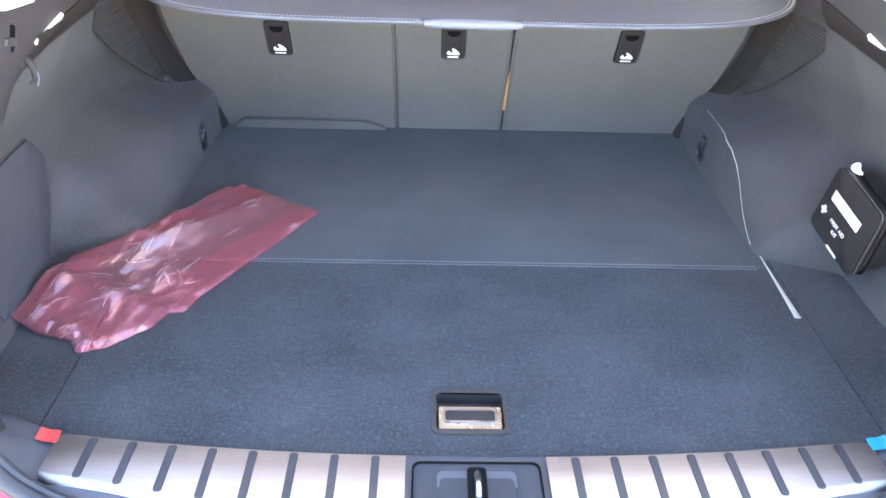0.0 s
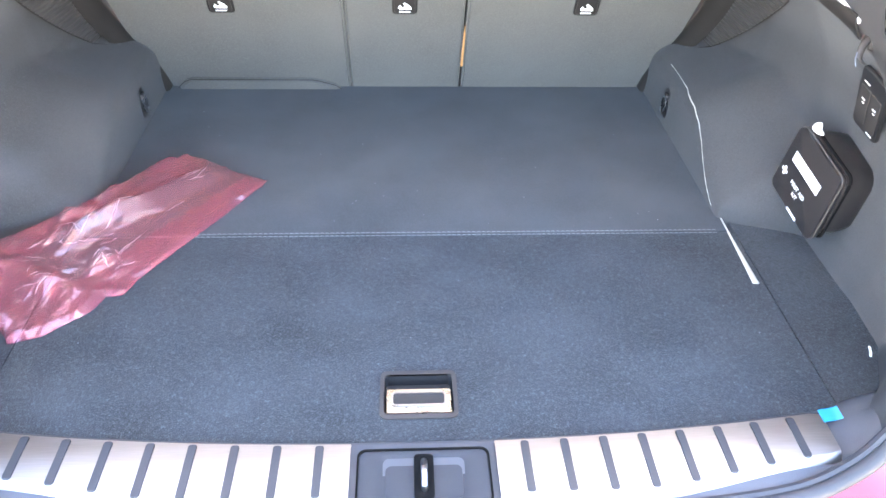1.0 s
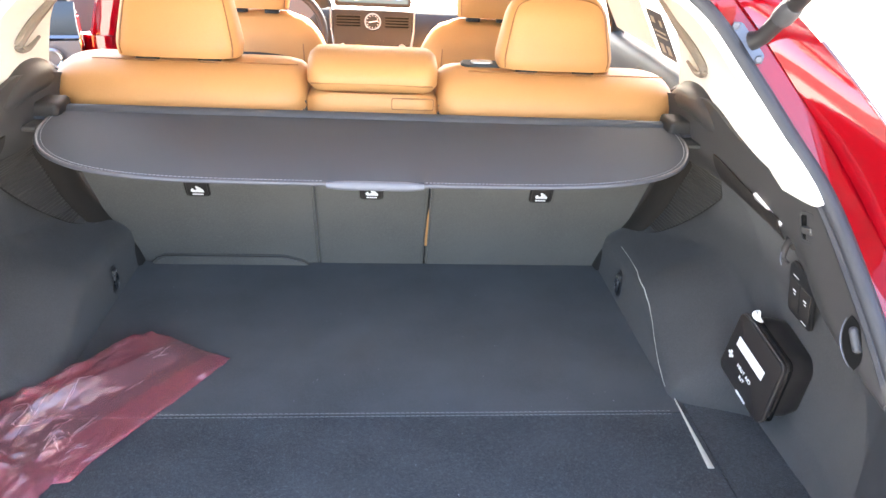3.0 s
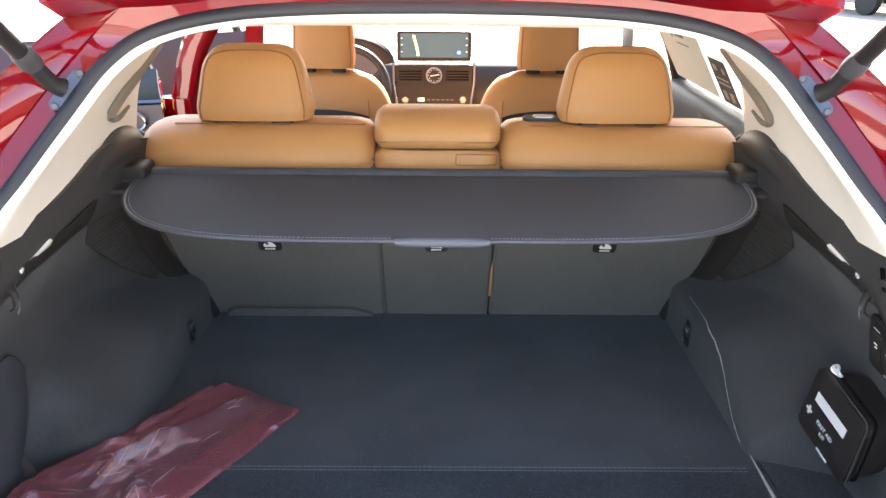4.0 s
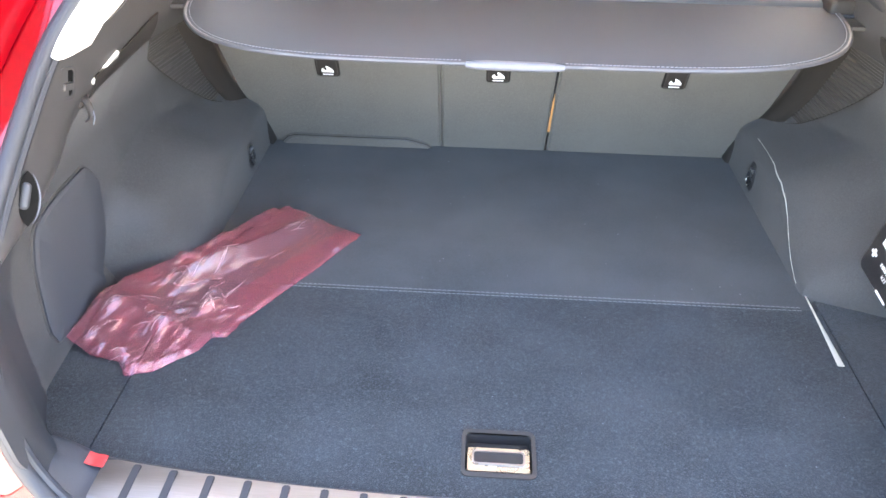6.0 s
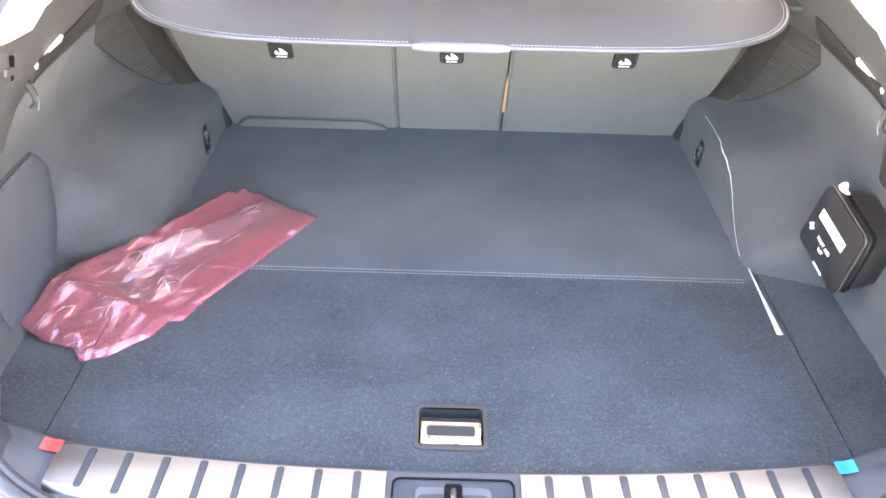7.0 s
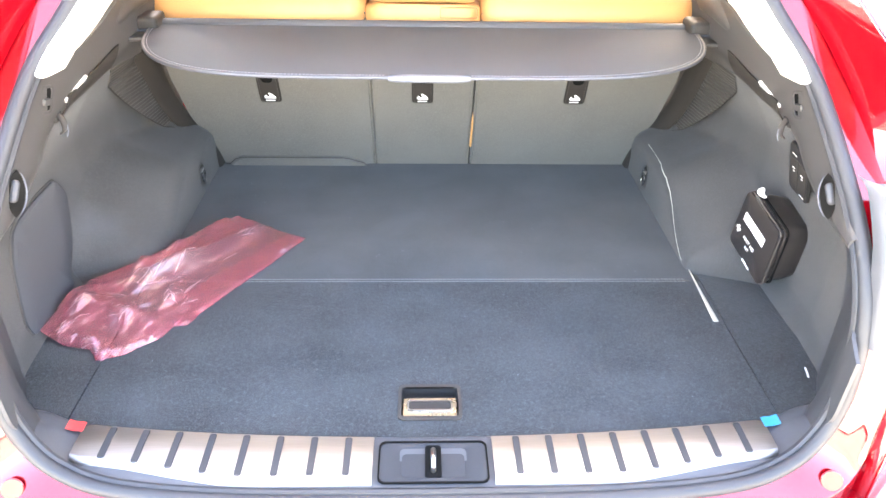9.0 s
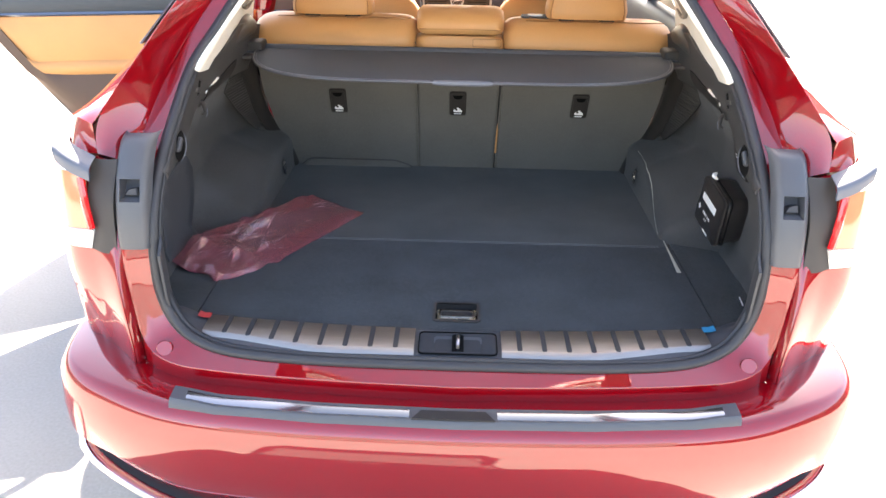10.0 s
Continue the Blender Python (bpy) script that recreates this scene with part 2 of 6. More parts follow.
def shell(rows, thick, toward=None):
    """A sheet with thickness: rows of points, offset along their normals."""
    bm = bmesh.new()
    grid(bm, rows)
    bm.normal_update()
    bmesh.ops.recalc_face_normals(bm, faces=bm.faces)
    if toward is not None:
        s = sum((fc.normal.dot(Vector(toward) - fc.calc_center_median()) for fc in bm.faces))
        if s < 0:
            bmesh.ops.reverse_faces(bm, faces=bm.faces)
    bm.normal_update()
    bmesh.ops.solidify(bm, geom=bm.faces[:], thickness=thick)
    return bm


def spline(points, n):
    """n points along a smooth curve through the given ones."""
    p = [Vector(q) for q in points]
    p = [2 * p[0] - p[1]] + p + [2 * p[-1] - p[-2]]
    m = len(p) - 3
    out = []
    for i in range(n):
        s = i / (n - 1) * m
        k = min(int(s), m - 1)
        f = s - k
        a, b, c, d = p[k:k + 4]
        out.append(0.5 * (2 * b + (c - a) * f + (2 * a - 5 * b + 4 * c - d) * f * f + (3 * b - a - 3 * c + d) * f ** 3))
    return out


def refine(rows, nu, nv):
    """A smooth sheet through a coarse net of points."""
    mid = [spline(r, nv) for r in rows]
    return [list(r) for r in zip(*[spline([r[j] for r in mid], nu) for j in range(nv)])]


def fair(rows, times, across=True):
    """Takes small waves out of a sheet, its borders held."""
    rows = [[Vector(p) for p in r] for r in rows]
    n, k = len(rows), len(rows[0])
    for _ in range(times):
        old = [[p.copy() for p in r] for r in rows]
        for i in range(1, n - 1):
            for j in range(k):
                if 0 < j < k - 1 and across:
                    rows[i][j] = (old[i - 1][j] + old[i + 1][j] + old[i][j - 1] + old[i][j + 1]) / 4
                else:
                    rows[i][j] = old[i][j] * .5 + (old[i - 1][j] + old[i + 1][j]) * .25
    return rows


def tube(bm, path, radius, n=8, closed=False, flat=1.0, up=(0, 0, 1), caps=True):
    """A round or flattened bar along a path; radius may be a list."""
    p = [Vector(q) for q in path]
    k = len(p)
    rings = []
    for i in range(k):
        a, b = (p[i - 1], p[(i + 1) % k]) if closed else (p[max(0, i - 1)], p[min(k - 1, i + 1)])
        way = (b - a).normalized()
        side = way.cross(Vector(up))
        if side.length < 1e-4:
            side = way.cross(Vector((1, 0.2, 0)))
        side.normalize()
        top = side.cross(way)
        r = radius[i] if isinstance(radius, (list, tuple)) else radius
        rings.append([bm.verts.new(p[i] + side * (r * math.cos(2 * math.pi * j / n)) + top * (r * flat * math.sin(2 * math.pi * j / n))) for j in range(n)])
    for i in range(k if closed else k - 1):
        for j in range(n):
            bm.faces.new((rings[i][j], rings[i][(j + 1) % n], rings[(i + 1) % k][(j + 1) % n], rings[(i + 1) % k][j]))
    if caps and not closed:
        bm.faces.new(rings[0][::-1])
        bm.faces.new(rings[-1])


def box(bm, size, at, turn=(0, 0, 0), bevel=0.0, seg=2, taper=None):
    """A bevelled box; taper scales its top in x and y."""
    m = pose(*at, *turn)
    r = bmesh.ops.create_cube(bm, size=1.0)
    vs = r["verts"]
    for v in vs:
        f = taper if taper and v.co.z > 0 else (1, 1)
        v.co = Vector((v.co.x * size[0] * f[0], v.co.y * size[1] * f[1], v.co.z * size[2]))
    if bevel:
        es = {e for v in vs for e in v.link_edges}
        g = bmesh.ops.bevel(bm, geom=list(es), offset=bevel, segments=seg, profile=0.5, affect='EDGES', clamp_overlap=True)
        vs = list({v for f in g["faces"] for v in f.verts} | {v for v in vs if v.is_valid})
    for v in vs:
        v.co = m @ v.co


def outline(w, h, r, n=4):
    """A rounded rectangle round the origin."""
    pts = []
    for cx, cy, a in ((w / 2 - r, h / 2 - r, 0), (-w / 2 + r, h / 2 - r, 90), (-w / 2 + r, -h / 2 + r, 180), (w / 2 - r, -h / 2 + r, 270)):
        for i in range(n + 1):
            t = radians(a + 90 * i / n)
            pts.append((cx + r * math.cos(t), cy + r * math.sin(t)))
    return pts


def slab(bm, pts, depth, m, inset=0.0):
    """A flat plate of the given outline; its face (towards +z of m) may be drawn in."""
    c = Vector((sum(p[0] for p in pts) / len(pts), sum(p[1] for p in pts) / len(pts), 0))
    lo = [bm.verts.new(m @ Vector((x, y, 0))) for x, y in pts]
    hi = [bm.verts.new(m @ Vector((x, y, depth - inset))) for x, y in pts]
    n = len(pts)
    rings = [lo, hi]
    if inset:
        top = []
        for x, y in pts:
            q = Vector((x, y, 0)) - c
            q = c + q * max(0.0, 1 - inset / max(q.length, 1e-6))
            top.append(bm.verts.new(m @ Vector((q.x, q.y, depth))))
        rings.append(top)
    for a, b in zip(rings, rings[1:]):
        for i in range(n):
            bm.faces.new((a[i], a[(i + 1) % n], b[(i + 1) % n], b[i]))
    bm.faces.new(lo[::-1])
    bm.faces.new(rings[-1])


def ring_plate(bm, outer, inner, depth, m):
    """A flat frame between two outlines of equal count."""
    n = len(outer)
    r = [[bm.verts.new(m @ Vector((x, y, z))) for x, y in o] for o, z in ((outer, 0), (outer, depth), (inner, depth), (inner, 0))]
    for a, b in zip(r, r[1:] + r[:1]):
        for i in range(n):
            bm.faces.new((a[i], a[(i + 1) % n], b[(i + 1) % n], b[i]))


def frame_at(origin, right, up):
    """A frame whose x is right, whose y is about up and whose z looks out."""
    x = Vector(right).normalized()
    z = x.cross(Vector(up)).normalized()
    y = z.cross(x)
    m = Matrix((x, y, z)).transposed().to_4x4()
    m.translation = Vector(origin)
    return m


def mirror(p, s):
    return (p[0] * s, p[1], p[2])


def smooth(a, b, x):
    t = min(1, max(0, (x - a) / (b - a)))
    return t * t * (3 - 2 * t)


def along(table, v):
    if v <= table[0][0]:
        return table[0][1]
    for (a, p), (b, q) in zip(table, table[1:]):
        if v <= b:
            return p + (q - p) * (v - a) / (b - a)
    return table[-1][1]


def text_mesh(words, size):
    cu = bpy.data.curves.new("words", 'FONT')
    cu.body, cu.size, cu.align_x, cu.align_y, cu.extrude = words, size, 'CENTER', 'CENTER', 0.0003
    tmp = new("words", cu)
    bpy.context.view_layer.update()
    me = bpy.data.meshes.new_from_object(tmp.evaluated_get(bpy.context.evaluated_depsgraph_get()))
    bpy.data.objects.remove(tmp)
    bm = bmesh.new()
    bm.from_mesh(me)
    return bm


# ---- ground ----
bm = bmesh.new()
N = 40
grid(bm, [[V(-400 + 800 * i / N, -400 + 800 * j / N, 0) for j in range(N + 1)] for i in range(N + 1)])
tagged(part("ground", bm, CONCRETE), "pale sunlit concrete parking ground under the car", "ground", kind="structure")

# ---- car body ----
car = thing("car", (0, 1.4, 0), "glossy red car seen from behind with its tailgate up", "car")
SEAL = [(0, -.152, .742), (.30, -.147, .742), (.50, -.128, .744), (.60, -.100, .758), (.655, -.076, .80), (.681, -.058, .87), (.686, -.040, .96), (.685, -.010, 1.04),
        (.683, .055, 1.12), (.679, .15, 1.205), (.668, .268, 1.30), (.633, .345, 1.378), (.592, .405, 1.447), (.535, .455, 1.52), (.47, .487, 1.563), (.36, .505, 1.588), (.20, .515, 1.598), (0, .52, 1.60)]
GUT = [(0, -.200, .723), (.30, -.188, .723), (.52, -.169, .723), (.650, -.143, .7245), (.716, -.110, .757), (.748, -.077, .862), (.755, -.054, .965), (.752, -.020, 1.045),
       (.748, .060, 1.125), (.738, .165, 1.215), (.722, .280, 1.312), (.682, .355, 1.393), (.640, .412, 1.463), (.585, .460, 1.54), (.512, .475, 1.60), (.385, .492, 1.628), (.20, .502, 1.638), (0, .507, 1.641)]


def pull(p, f=1.0):
    """Draws the upper part of the opening inwards."""
    z = p[2]
    d = 0.0
    for (z0, a), (z1, b) in zip(PULL, PULL[1:]):
        if z0 <= z <= z1:
            d = a + (b - a) * (z - z0) / (z1 - z0)
    return (p[0] - math.copysign(d * f * min(1, abs(p[0]) / .3), p[0]) if p[0] else 0, p[1], z)


PULL = [(1.12, 0), (1.30, .012), (1.378, .023), (1.447, .027), (1.70, .027)]
SEAL, GUT = [pull(p) for p in SEAL], [pull(p) for p in GUT]


def around(half, n=150):
    """The closed line round the opening, from its mirrored half."""
    h = spline(half, n)
    return [Vector(mirror(p, -1)) for p in h[:0:-1]] + h[:-1]


seal_line, gut_line = around(SEAL), around(GUT)
bm = bmesh.new()
mid = []
for a, b in zip(seal_line, gut_line):
    w = b - a
    roll = Vector((0, -.004, .001)) * smooth(.74, .80, b.z) * (1 - smooth(1.0, 1.1, b.z))
    mid.append([a + w * 0.08, a + w * 0.24, a + w * 0.44, a + w * 0.64, a + w * 0.80 + roll, a + w * 0.93 + roll * .6, b])
grid(bm, mid, loop_u=True)
part("opening_gutter", bm, RED, car)

seal = thing("weatherstrip", (0, -.15, .74), "dark grey rubber weatherstrip round the tailgate opening", "weatherstrip", under=car)
bm = bmesh.new()
tube(bm, seal_line, 0.0125, 10, closed=True, flat=1.0)
part("bulb", bm, RUBBER, seal)
bm = bmesh.new()
lip = [p + (Vector((0, p.y, 1.17)) - p).normalized() * .010 + Vector((0, .010, 0)) for p in seal_line]
tube(bm, lip, 0.007, 8, closed=True)
part("lip", bm, RUBBER, seal)
bm = bmesh.new()
outer_lip = [p - (Vector((0, p.y, 1.17)) - p).normalized() * .010 + Vector((0, -.002, -.001)) for p in seal_line]
tube(bm, outer_lip, 0.005, 8, closed=True)
part("outer_lip", bm, RUBBER, seal)

# quarter panels and rear pillars: from the gutter outwards and forwards
QUARTER = [
    [(.730, -.100, .684), (.808, -.054, .684), (.865, -.012, .684), (.935, .06, .684), (.945, .35, .69), (.952, .95, .69)],
    [(.722, -.106, .77), (.803, -.057, .765), (.868, -.014, .755), (.938, .06, .74), (.947, .35, .73), (.952, .95, .73)],
    [(.748, -.077, .862), (.815, -.058, .86), (.903, -.019, .86), (.945, .07, .86), (.957, .35, .86), (.952, .95, .86)],
    [(.755, -.056, .958), (.815, -.048, .955), (.898, -.015, .955), (.940, .08, .955), (.950, .36, .955), (.948, .95, .955)],
    [(.752, -.020, 1.045), (.808, -.016, 1.05), (.884, .008, 1.05), (.928, .11, 1.05), (.942, .38, 1.05), (.943, .95, 1.05)],
    [(.748, .045, 1.13), (.800, .040, 1.145), (.872, .058, 1.162), (.916, .15, 1.172), (.928, .42, 1.180), (.925, .95, 1.20)],
]
# rear pillar: a flat face from the gutter out to a crease, and the shoulder beyond the crease
CREASE = [(.812, .040, 1.156), (.818, .054, 1.220), (.785, .096, 1.270), (.745, .186, 1.345), (.704, .284, 1.422), (.660, .378, 1.494), (.600, .470, 1.567), (.530, .512, 1.622)]
PILLAR_IN = [GUT[8], tuple(Vector(GUT[8]).lerp(Vector(GUT[9]), .55)), GUT[9], GUT[10], GUT[11], GUT[12], GUT[13], GUT[14]]
SHOULDER = [
    [(.818, .054, 1.220), (.860, .084, 1.225), (.903, .14, 1.216), (.928, .32, 1.194), (.930, .95, 1.205)],
    [(.785, .096, 1.270), (.845, .150, 1.261), (.896, .22, 1.241), (.924, .42, 1.222), (.925, .95, 1.225)],
    [(.745, .186, 1.345), (.805, .290, 1.316), (.874, .43, 1.288), (.903, .60, 1.268), (.905, .95, 1.260)],
    [(.704, .284, 1.422), (.748, .400, 1.396), (.800, .52, 1.364), (.845, .65, 1.330), (.860, .90, 1.305)],
    [(.660, .378, 1.494), (.690, .48, 1.482), (.720, .56, 1.475), (.735, .66, 1.47), (.745, .80, 1.465)],
    [(.600, .470, 1.567), (.620, .54, 1.565), (.635, .60, 1.565), (.645, .70, 1.565), (.655, .84, 1.565)],
    [(.530, .512, 1.622), (.545, .55, 1.622), (.556, .61, 1.624), (.570, .73, 1.626), (.585, .88, 1.63)]]
def stepped(r):
    k = along([(.70, 1.0), (.88, 1.0), (.955, .5), (1.045, 0)], r[0][2])
    a = Vector(r[0])
    return [a, a + V(.005, -.011 * k, 0), a + V(.011, -.0185 * k, 0), a + V(.020, -.0185 * k, 0)] + [Vector(p) + V(0, -.010 * k * max(0, 1 - i * .5), 0) for i, p in enumerate(r[1:])]


for s in (-1, 1):
    rows = fair(refine([[mirror(p, s) for p in stepped(r)] for r in QUARTER], 34, 60), 40, False)
    part("quarter_panel", shell(rows, -0.0015, (0, .8, 1.0)), RED, car)
    face = []
    for a, c in zip(PILLAR_IN, CREASE):
        a, c = Vector(a), Vector(c)
        face.append([mirror(a, s), mirror(a.lerp(c, .30) + V(0, -.002, .002), s), mirror(a.lerp(c, .65) + V(0, -.003, .003), s), mirror(c, s)])
    part("rear_pillar", shell(fair(refine(face, 50, 14), 40), -0.0015, (0, 1.2, 1.0)), RED, car)
    rows = fair(refine([[mirror(p, s) for p in r] for r in SHOULDER], 44, 24), 60)
    part("shoulder", shell(rows, -0.0015, (0, 1.2, .8)), RED, car)
    ends = [[(.812, .040, 1.156), (.848, .046, 1.158), (.876, .062, 1.164), (.912, .14, 1.172), (.924, .32, 1.178)],
            [(.816, .050, 1.188), (.854, .064, 1.192), (.886, .095, 1.193), (.914, .16, 1.192), (.927, .32, 1.187)],
            [(.818, .054, 1.220), (.856, .080, 1.2255), (.884, .112, 1.222), (.906, .15, 1.2145), (.928, .32, 1.194)]]
    part("shoulder_end", shell(refine([[mirror(p, s) for p in r] for r in ends], 8, 12), -0.0015, (0, .8, 1.1)), RED, car)
    # dark trim on the pillar's outer side
    trim = [[p + V(s * .005, -.003, .003) for p in r[2:13]] for r in rows[16:30]]
    part("pillar_trim", shell(trim, 0.004, (0, .6, 1.0)), SLATE, car, "dark grey trim on the rear pillar")
bm = bmesh.new()
roof = [[(-.585, .88, 1.63), (-.4, .87, 1.652), (0, .87, 1.66), (.4, .87, 1.652), (.585, .88, 1.63)], [(-.56, 1.6, 1.66), (-.4, 1.6, 1.685), (0, 1.6, 1.695), (.4, 1.6, 1.685), (.56, 1.6, 1.66)],
        [(-.55, 2.25, 1.62), (-.4, 2.3, 1.64), (0, 2.35, 1.645), (.4, 2.3, 1.64), (.55, 2.25, 1.62)]]
back = [[mirror(p, -1) for p in ((.485, .475, 1.60), (.358, .492, 1.628))] + [(0, .507, 1.641)] + [(.358, .492, 1.628), (.485, .475, 1.60)]]
part("roof", shell(refine(back + roof, 30, 24), -0.002, (0, 1.5, 0)), RED, car)

# bumper: plan curve times upright section
bm = bmesh.new()
PLAN = [(0, 0.0), (.30, .007), (.52, .024), (.66, .048), (.78, .084), (.88, .136), (.944, .21), (.974, .33), (.982, .52), (.984, .70)]
plan = spline([(x, y, 0) for x, y in PLAN], 34)
plan = [Vector((-p.x, p.y, 0)) for p in plan[:0:-1]] + plan
SECT = [(-.118, .6835), (-.072, .6830), (-.030, .6805), (-.016, .674), (.002, .645), (.012, .58), (.012, .52), (.004, .46), (-.018, .415), (-.055, .395)]


def plan_normal(k):
    a, b = plan[max(0, k - 1)], plan[min(len(plan) - 1, k + 1)]
    w = (b - a).normalized()
    return V(w.y, -w.x, 0)


rows = []
for i, p in enumerate(plan):
    k = abs(p.x)
    corner = smooth(.62, .80, k)
    n = plan_normal(i)
    r = []
    for j, (d, z) in enumerate(SECT):
        dd = d * (1 + .75 * corner) if j < 2 else d
        zz = z + (.016 * corner if j < 5 else 0) + (.075 * smooth(.60, .95, k) if j >= 7 else 0)
        r.append(V(p.x, p.y - .300, 0) + n * dd + V(0, 0, zz))
    rows.append(r)
grid(bm, rows)
part("bumper", bm, RED, car, "glossy red rear bumper")
# step between the opening and the bumper's top
bm = bmesh.new()
g = spline(GUT[:6], 40)[:33]
g = [Vector(mirror(p, -1)) for p in g[:0:-1]] + g
rows = [[p, p + V(0, -.0012, -.0015), p + V(0, -.0014, -.0035), V(p.x * 1.002, p.y - .0014, p.z - (p.z - .675) * .45), V(p.x * 1.004, p.y - .0014, .672)] for p in g]
grid(bm, rows)
part("rear_panel", bm, RED, car)
# lower valance and bright strip
bm = bmesh.new()
rows = []
for p in plan:
    lift = .075 * smooth(.60, .95, abs(p.x))
    rows.append([V(p.x * .97, p.y - .262, .397 + lift), V(p.x * .985, p.y - .285, .385 + lift), V(p.x * .985, p.y - .27, .35 + lift), V(p.x * .96, p.y - .22, .25 + lift * .5), V(p.x * .9, p.y - .15, .22)])
grid(bm, rows)
part("valance", bm, BLACK, car, "black plastic lower valance")
bm = bmesh.new()
tube(bm, [V(p.x * .992, p.y - .292, .372 + .075 * smooth(.60, .95, abs(p.x))) for p in plan], .019, 8, flat=.8)
part("lower_strip", bm, CHROME, car, "bright chrome strip along the valance")

# bumper protector with two bright inserts
protector = thing("bumper_protector", (0, -.25, .69), "black plastic bumper protector with bright inserts on the bumper", "protector", under=car)


def bump_y(x):
    k = abs(x)
    for (x0, y0), (x1, y1) in zip(PLAN, PLAN[1:]):
        if x0 <= k <= x1:
            return y0 + (y1 - y0) * (k - x0) / (x1 - x0)
    return 0


def strip(x0, x1, ya, yb, z0, z1, n=24):
    rows = []
    for i in range(n + 1):
        x = x0 + (x1 - x0) * i / n
        o = bump_y(x)
        lift = smooth(.5, .62, abs(x)) * .006
        rows.append([V(x, ya + o, z0 + lift), V(x, ya + o - .002, z1 + lift), V(x, yb + o + .006, z1 - .002 + lift), V(x, yb + o - .004, z0 - .004 + lift), V(x, yb + o - .006, z0 - .016 + lift)])
    return rows


bm = bmesh.new()
grid(bm, strip(-.625, .625, -.232, -.279, .680, .690, 48))
part("pad", bm, COVER_PLATE, protector)
for s in (-1, 1):
    bm = bmesh.new()
    r = [[mirror(q, s) for q in row] for row in strip(.095, .590, -.243, -.270, .6885, .6915)]
    grid(bm, r)
    part("insert", bm, DARK_CHROME, protector, "bright metal insert")
bm = bmesh.new()
slab(bm, [(-.09, -.012), (-.07, .016), (.07, .016), (.09, -.012)], .004, pose(0, -.262, .690))
part("centre_pad", bm, BLACK, protector)

# round plugs on the corners of the sill
for s in (-1, 1):
    plug = thing("body_plug", (s * .665, -.128, .745), "round red body plug pressed into the painted sill", "plug", "body plugs", under=car)
    bm = bmesh.new()
    m = frame_at((s * .668, -.122, .746), (1, 0, s * .45), (-s * .3, .5, .8))
    slab(bm, [(.018 * math.cos(a * math.pi / 12), .018 * math.sin(a * math.pi / 12)) for a in range(24)], .003, m, .0015)
    part("cap", bm, RED, plug)

# tail lamps with bezel, cap and the grey striker covers beside them
for s in (-1, 1):
    lamp = thing("tail_lamp", (s * .86, .03, .96), "pale red tail lamp in a black bezel beside the opening", "tail lamp", "tail lamps", under=car)
    rows = [[mirror(p, s) for p in r] for r in (
        [(.762, -.060, .956), (.795, -.057, .956), (.828, -.044, .962)],
        [(.764, -.044, 1.02), (.790, -.043, 1.02), (.813, -.036, 1.02)],
        [(.762, -.028, 1.08), (.793, -.026, 1.08), (.821, -.022, 1.08)],
        [(.758, .020, 1.152), (.785, .012, 1.153), (.814, .016, 1.155)])]
    part("bezel", shell(refine(rows, 12, 8), .012, (s * .8, -2, 1.05)), BROWN_BLACK, lamp, "black bezel")
    rows = [[mirror(p, s) for p in r] for r in (
        [(.832, -.040, .988), (.890, -.022, .983), (.932, .065, .983), (.945, .22, .99)],
        [(.830, -.030, 1.06), (.890, -.010, 1.06), (.932, .080, 1.06), (.945, .26, 1.06)],
        [(.828, -.012, 1.124), (.888, .006, 1.136), (.928, .090, 1.148), (.940, .30, 1.15)])]
    part("lens", shell(refine(rows, 12, 14), .012, (s * 2, -2, 1.05)), PALE_LENS, lamp, "pale clear outer lens")
    rows = [[mirror(p, s) for p in r] for r in (
        [(.826, -.047, .962), (.890, -.024, .962), (.934, .065, .966), (.945, .20, .975)],
        [(.814, -.046, 1.006), (.888, -.026, 1.004), (.934, .060, 1.004), (.946, .22, 1.01)])]
    part("reverse_lens", shell(refine(rows, 6, 14), .010, (s * 2, -2, 1.0)), CLEAR_LENS, lamp, "clear white lower lens")
    bm = bmesh.new()
    tube(bm, [mirror(p, s) for p in spline([(.815, -.047, 1.012), (.822, -.038, 1.065), (.828, -.022, 1.124)], 10)], .0085, 8)
    part("light_bar", bm, RED_LENS, lamp, "red light bar")
    rows = [[mirror(p, s) for p in r] for r in (
        [(.803, -.036, 1.120), (.850, -.026, 1.138), (.886, -.008, 1.158)],
        [(.801, -.030, 1.146), (.850, -.018, 1.166), (.890, .004, 1.188)],
        [(.804, .014, 1.160), (.858, .030, 1.182), (.902, .080, 1.203)])]
    part("cap", shell(refine(rows, 10, 10), .004, (s * 1, -2, 2)), SLATE, lamp, "slate grey cap over the lamp")
    sc = thing("striker_cover", (s * .72, 0, .96), "grey plastic cover beside the opening with a square stop", "cover", "striker covers", under=car)
    def cover_y(z):
        return along([(.96, -.052), (1.02, -.042), (1.07, -.026), (1.12, -.002), (1.16, .030), (1.182, .052), (1.192, .075), (1.194, .105)], z)

    cols = [(.686, .024), (.690, .006), (.696, -.004), (.703, -.008), (.7475, -.010), (.755, -.007), (.762, .004), (.765, .022)]
    lev = [.968, .974, 1.00, 1.035, 1.072, 1.118, 1.15, 1.170, 1.182, 1.190, 1.193]
    bm = bmesh.new()
    net = [[bm.verts.new((s * (x + .004 * (1.07 - z) * (x > .72)), cover_y(z) + d, z)) for x, d in cols] for z in lev]
    for i in range(len(lev) - 1):
        for j in range(len(cols) - 1):
            if (i, j) != (4, 3):
                bm.faces.new((net[i][j], net[i][j + 1], net[i + 1][j + 1], net[i + 1][j]))
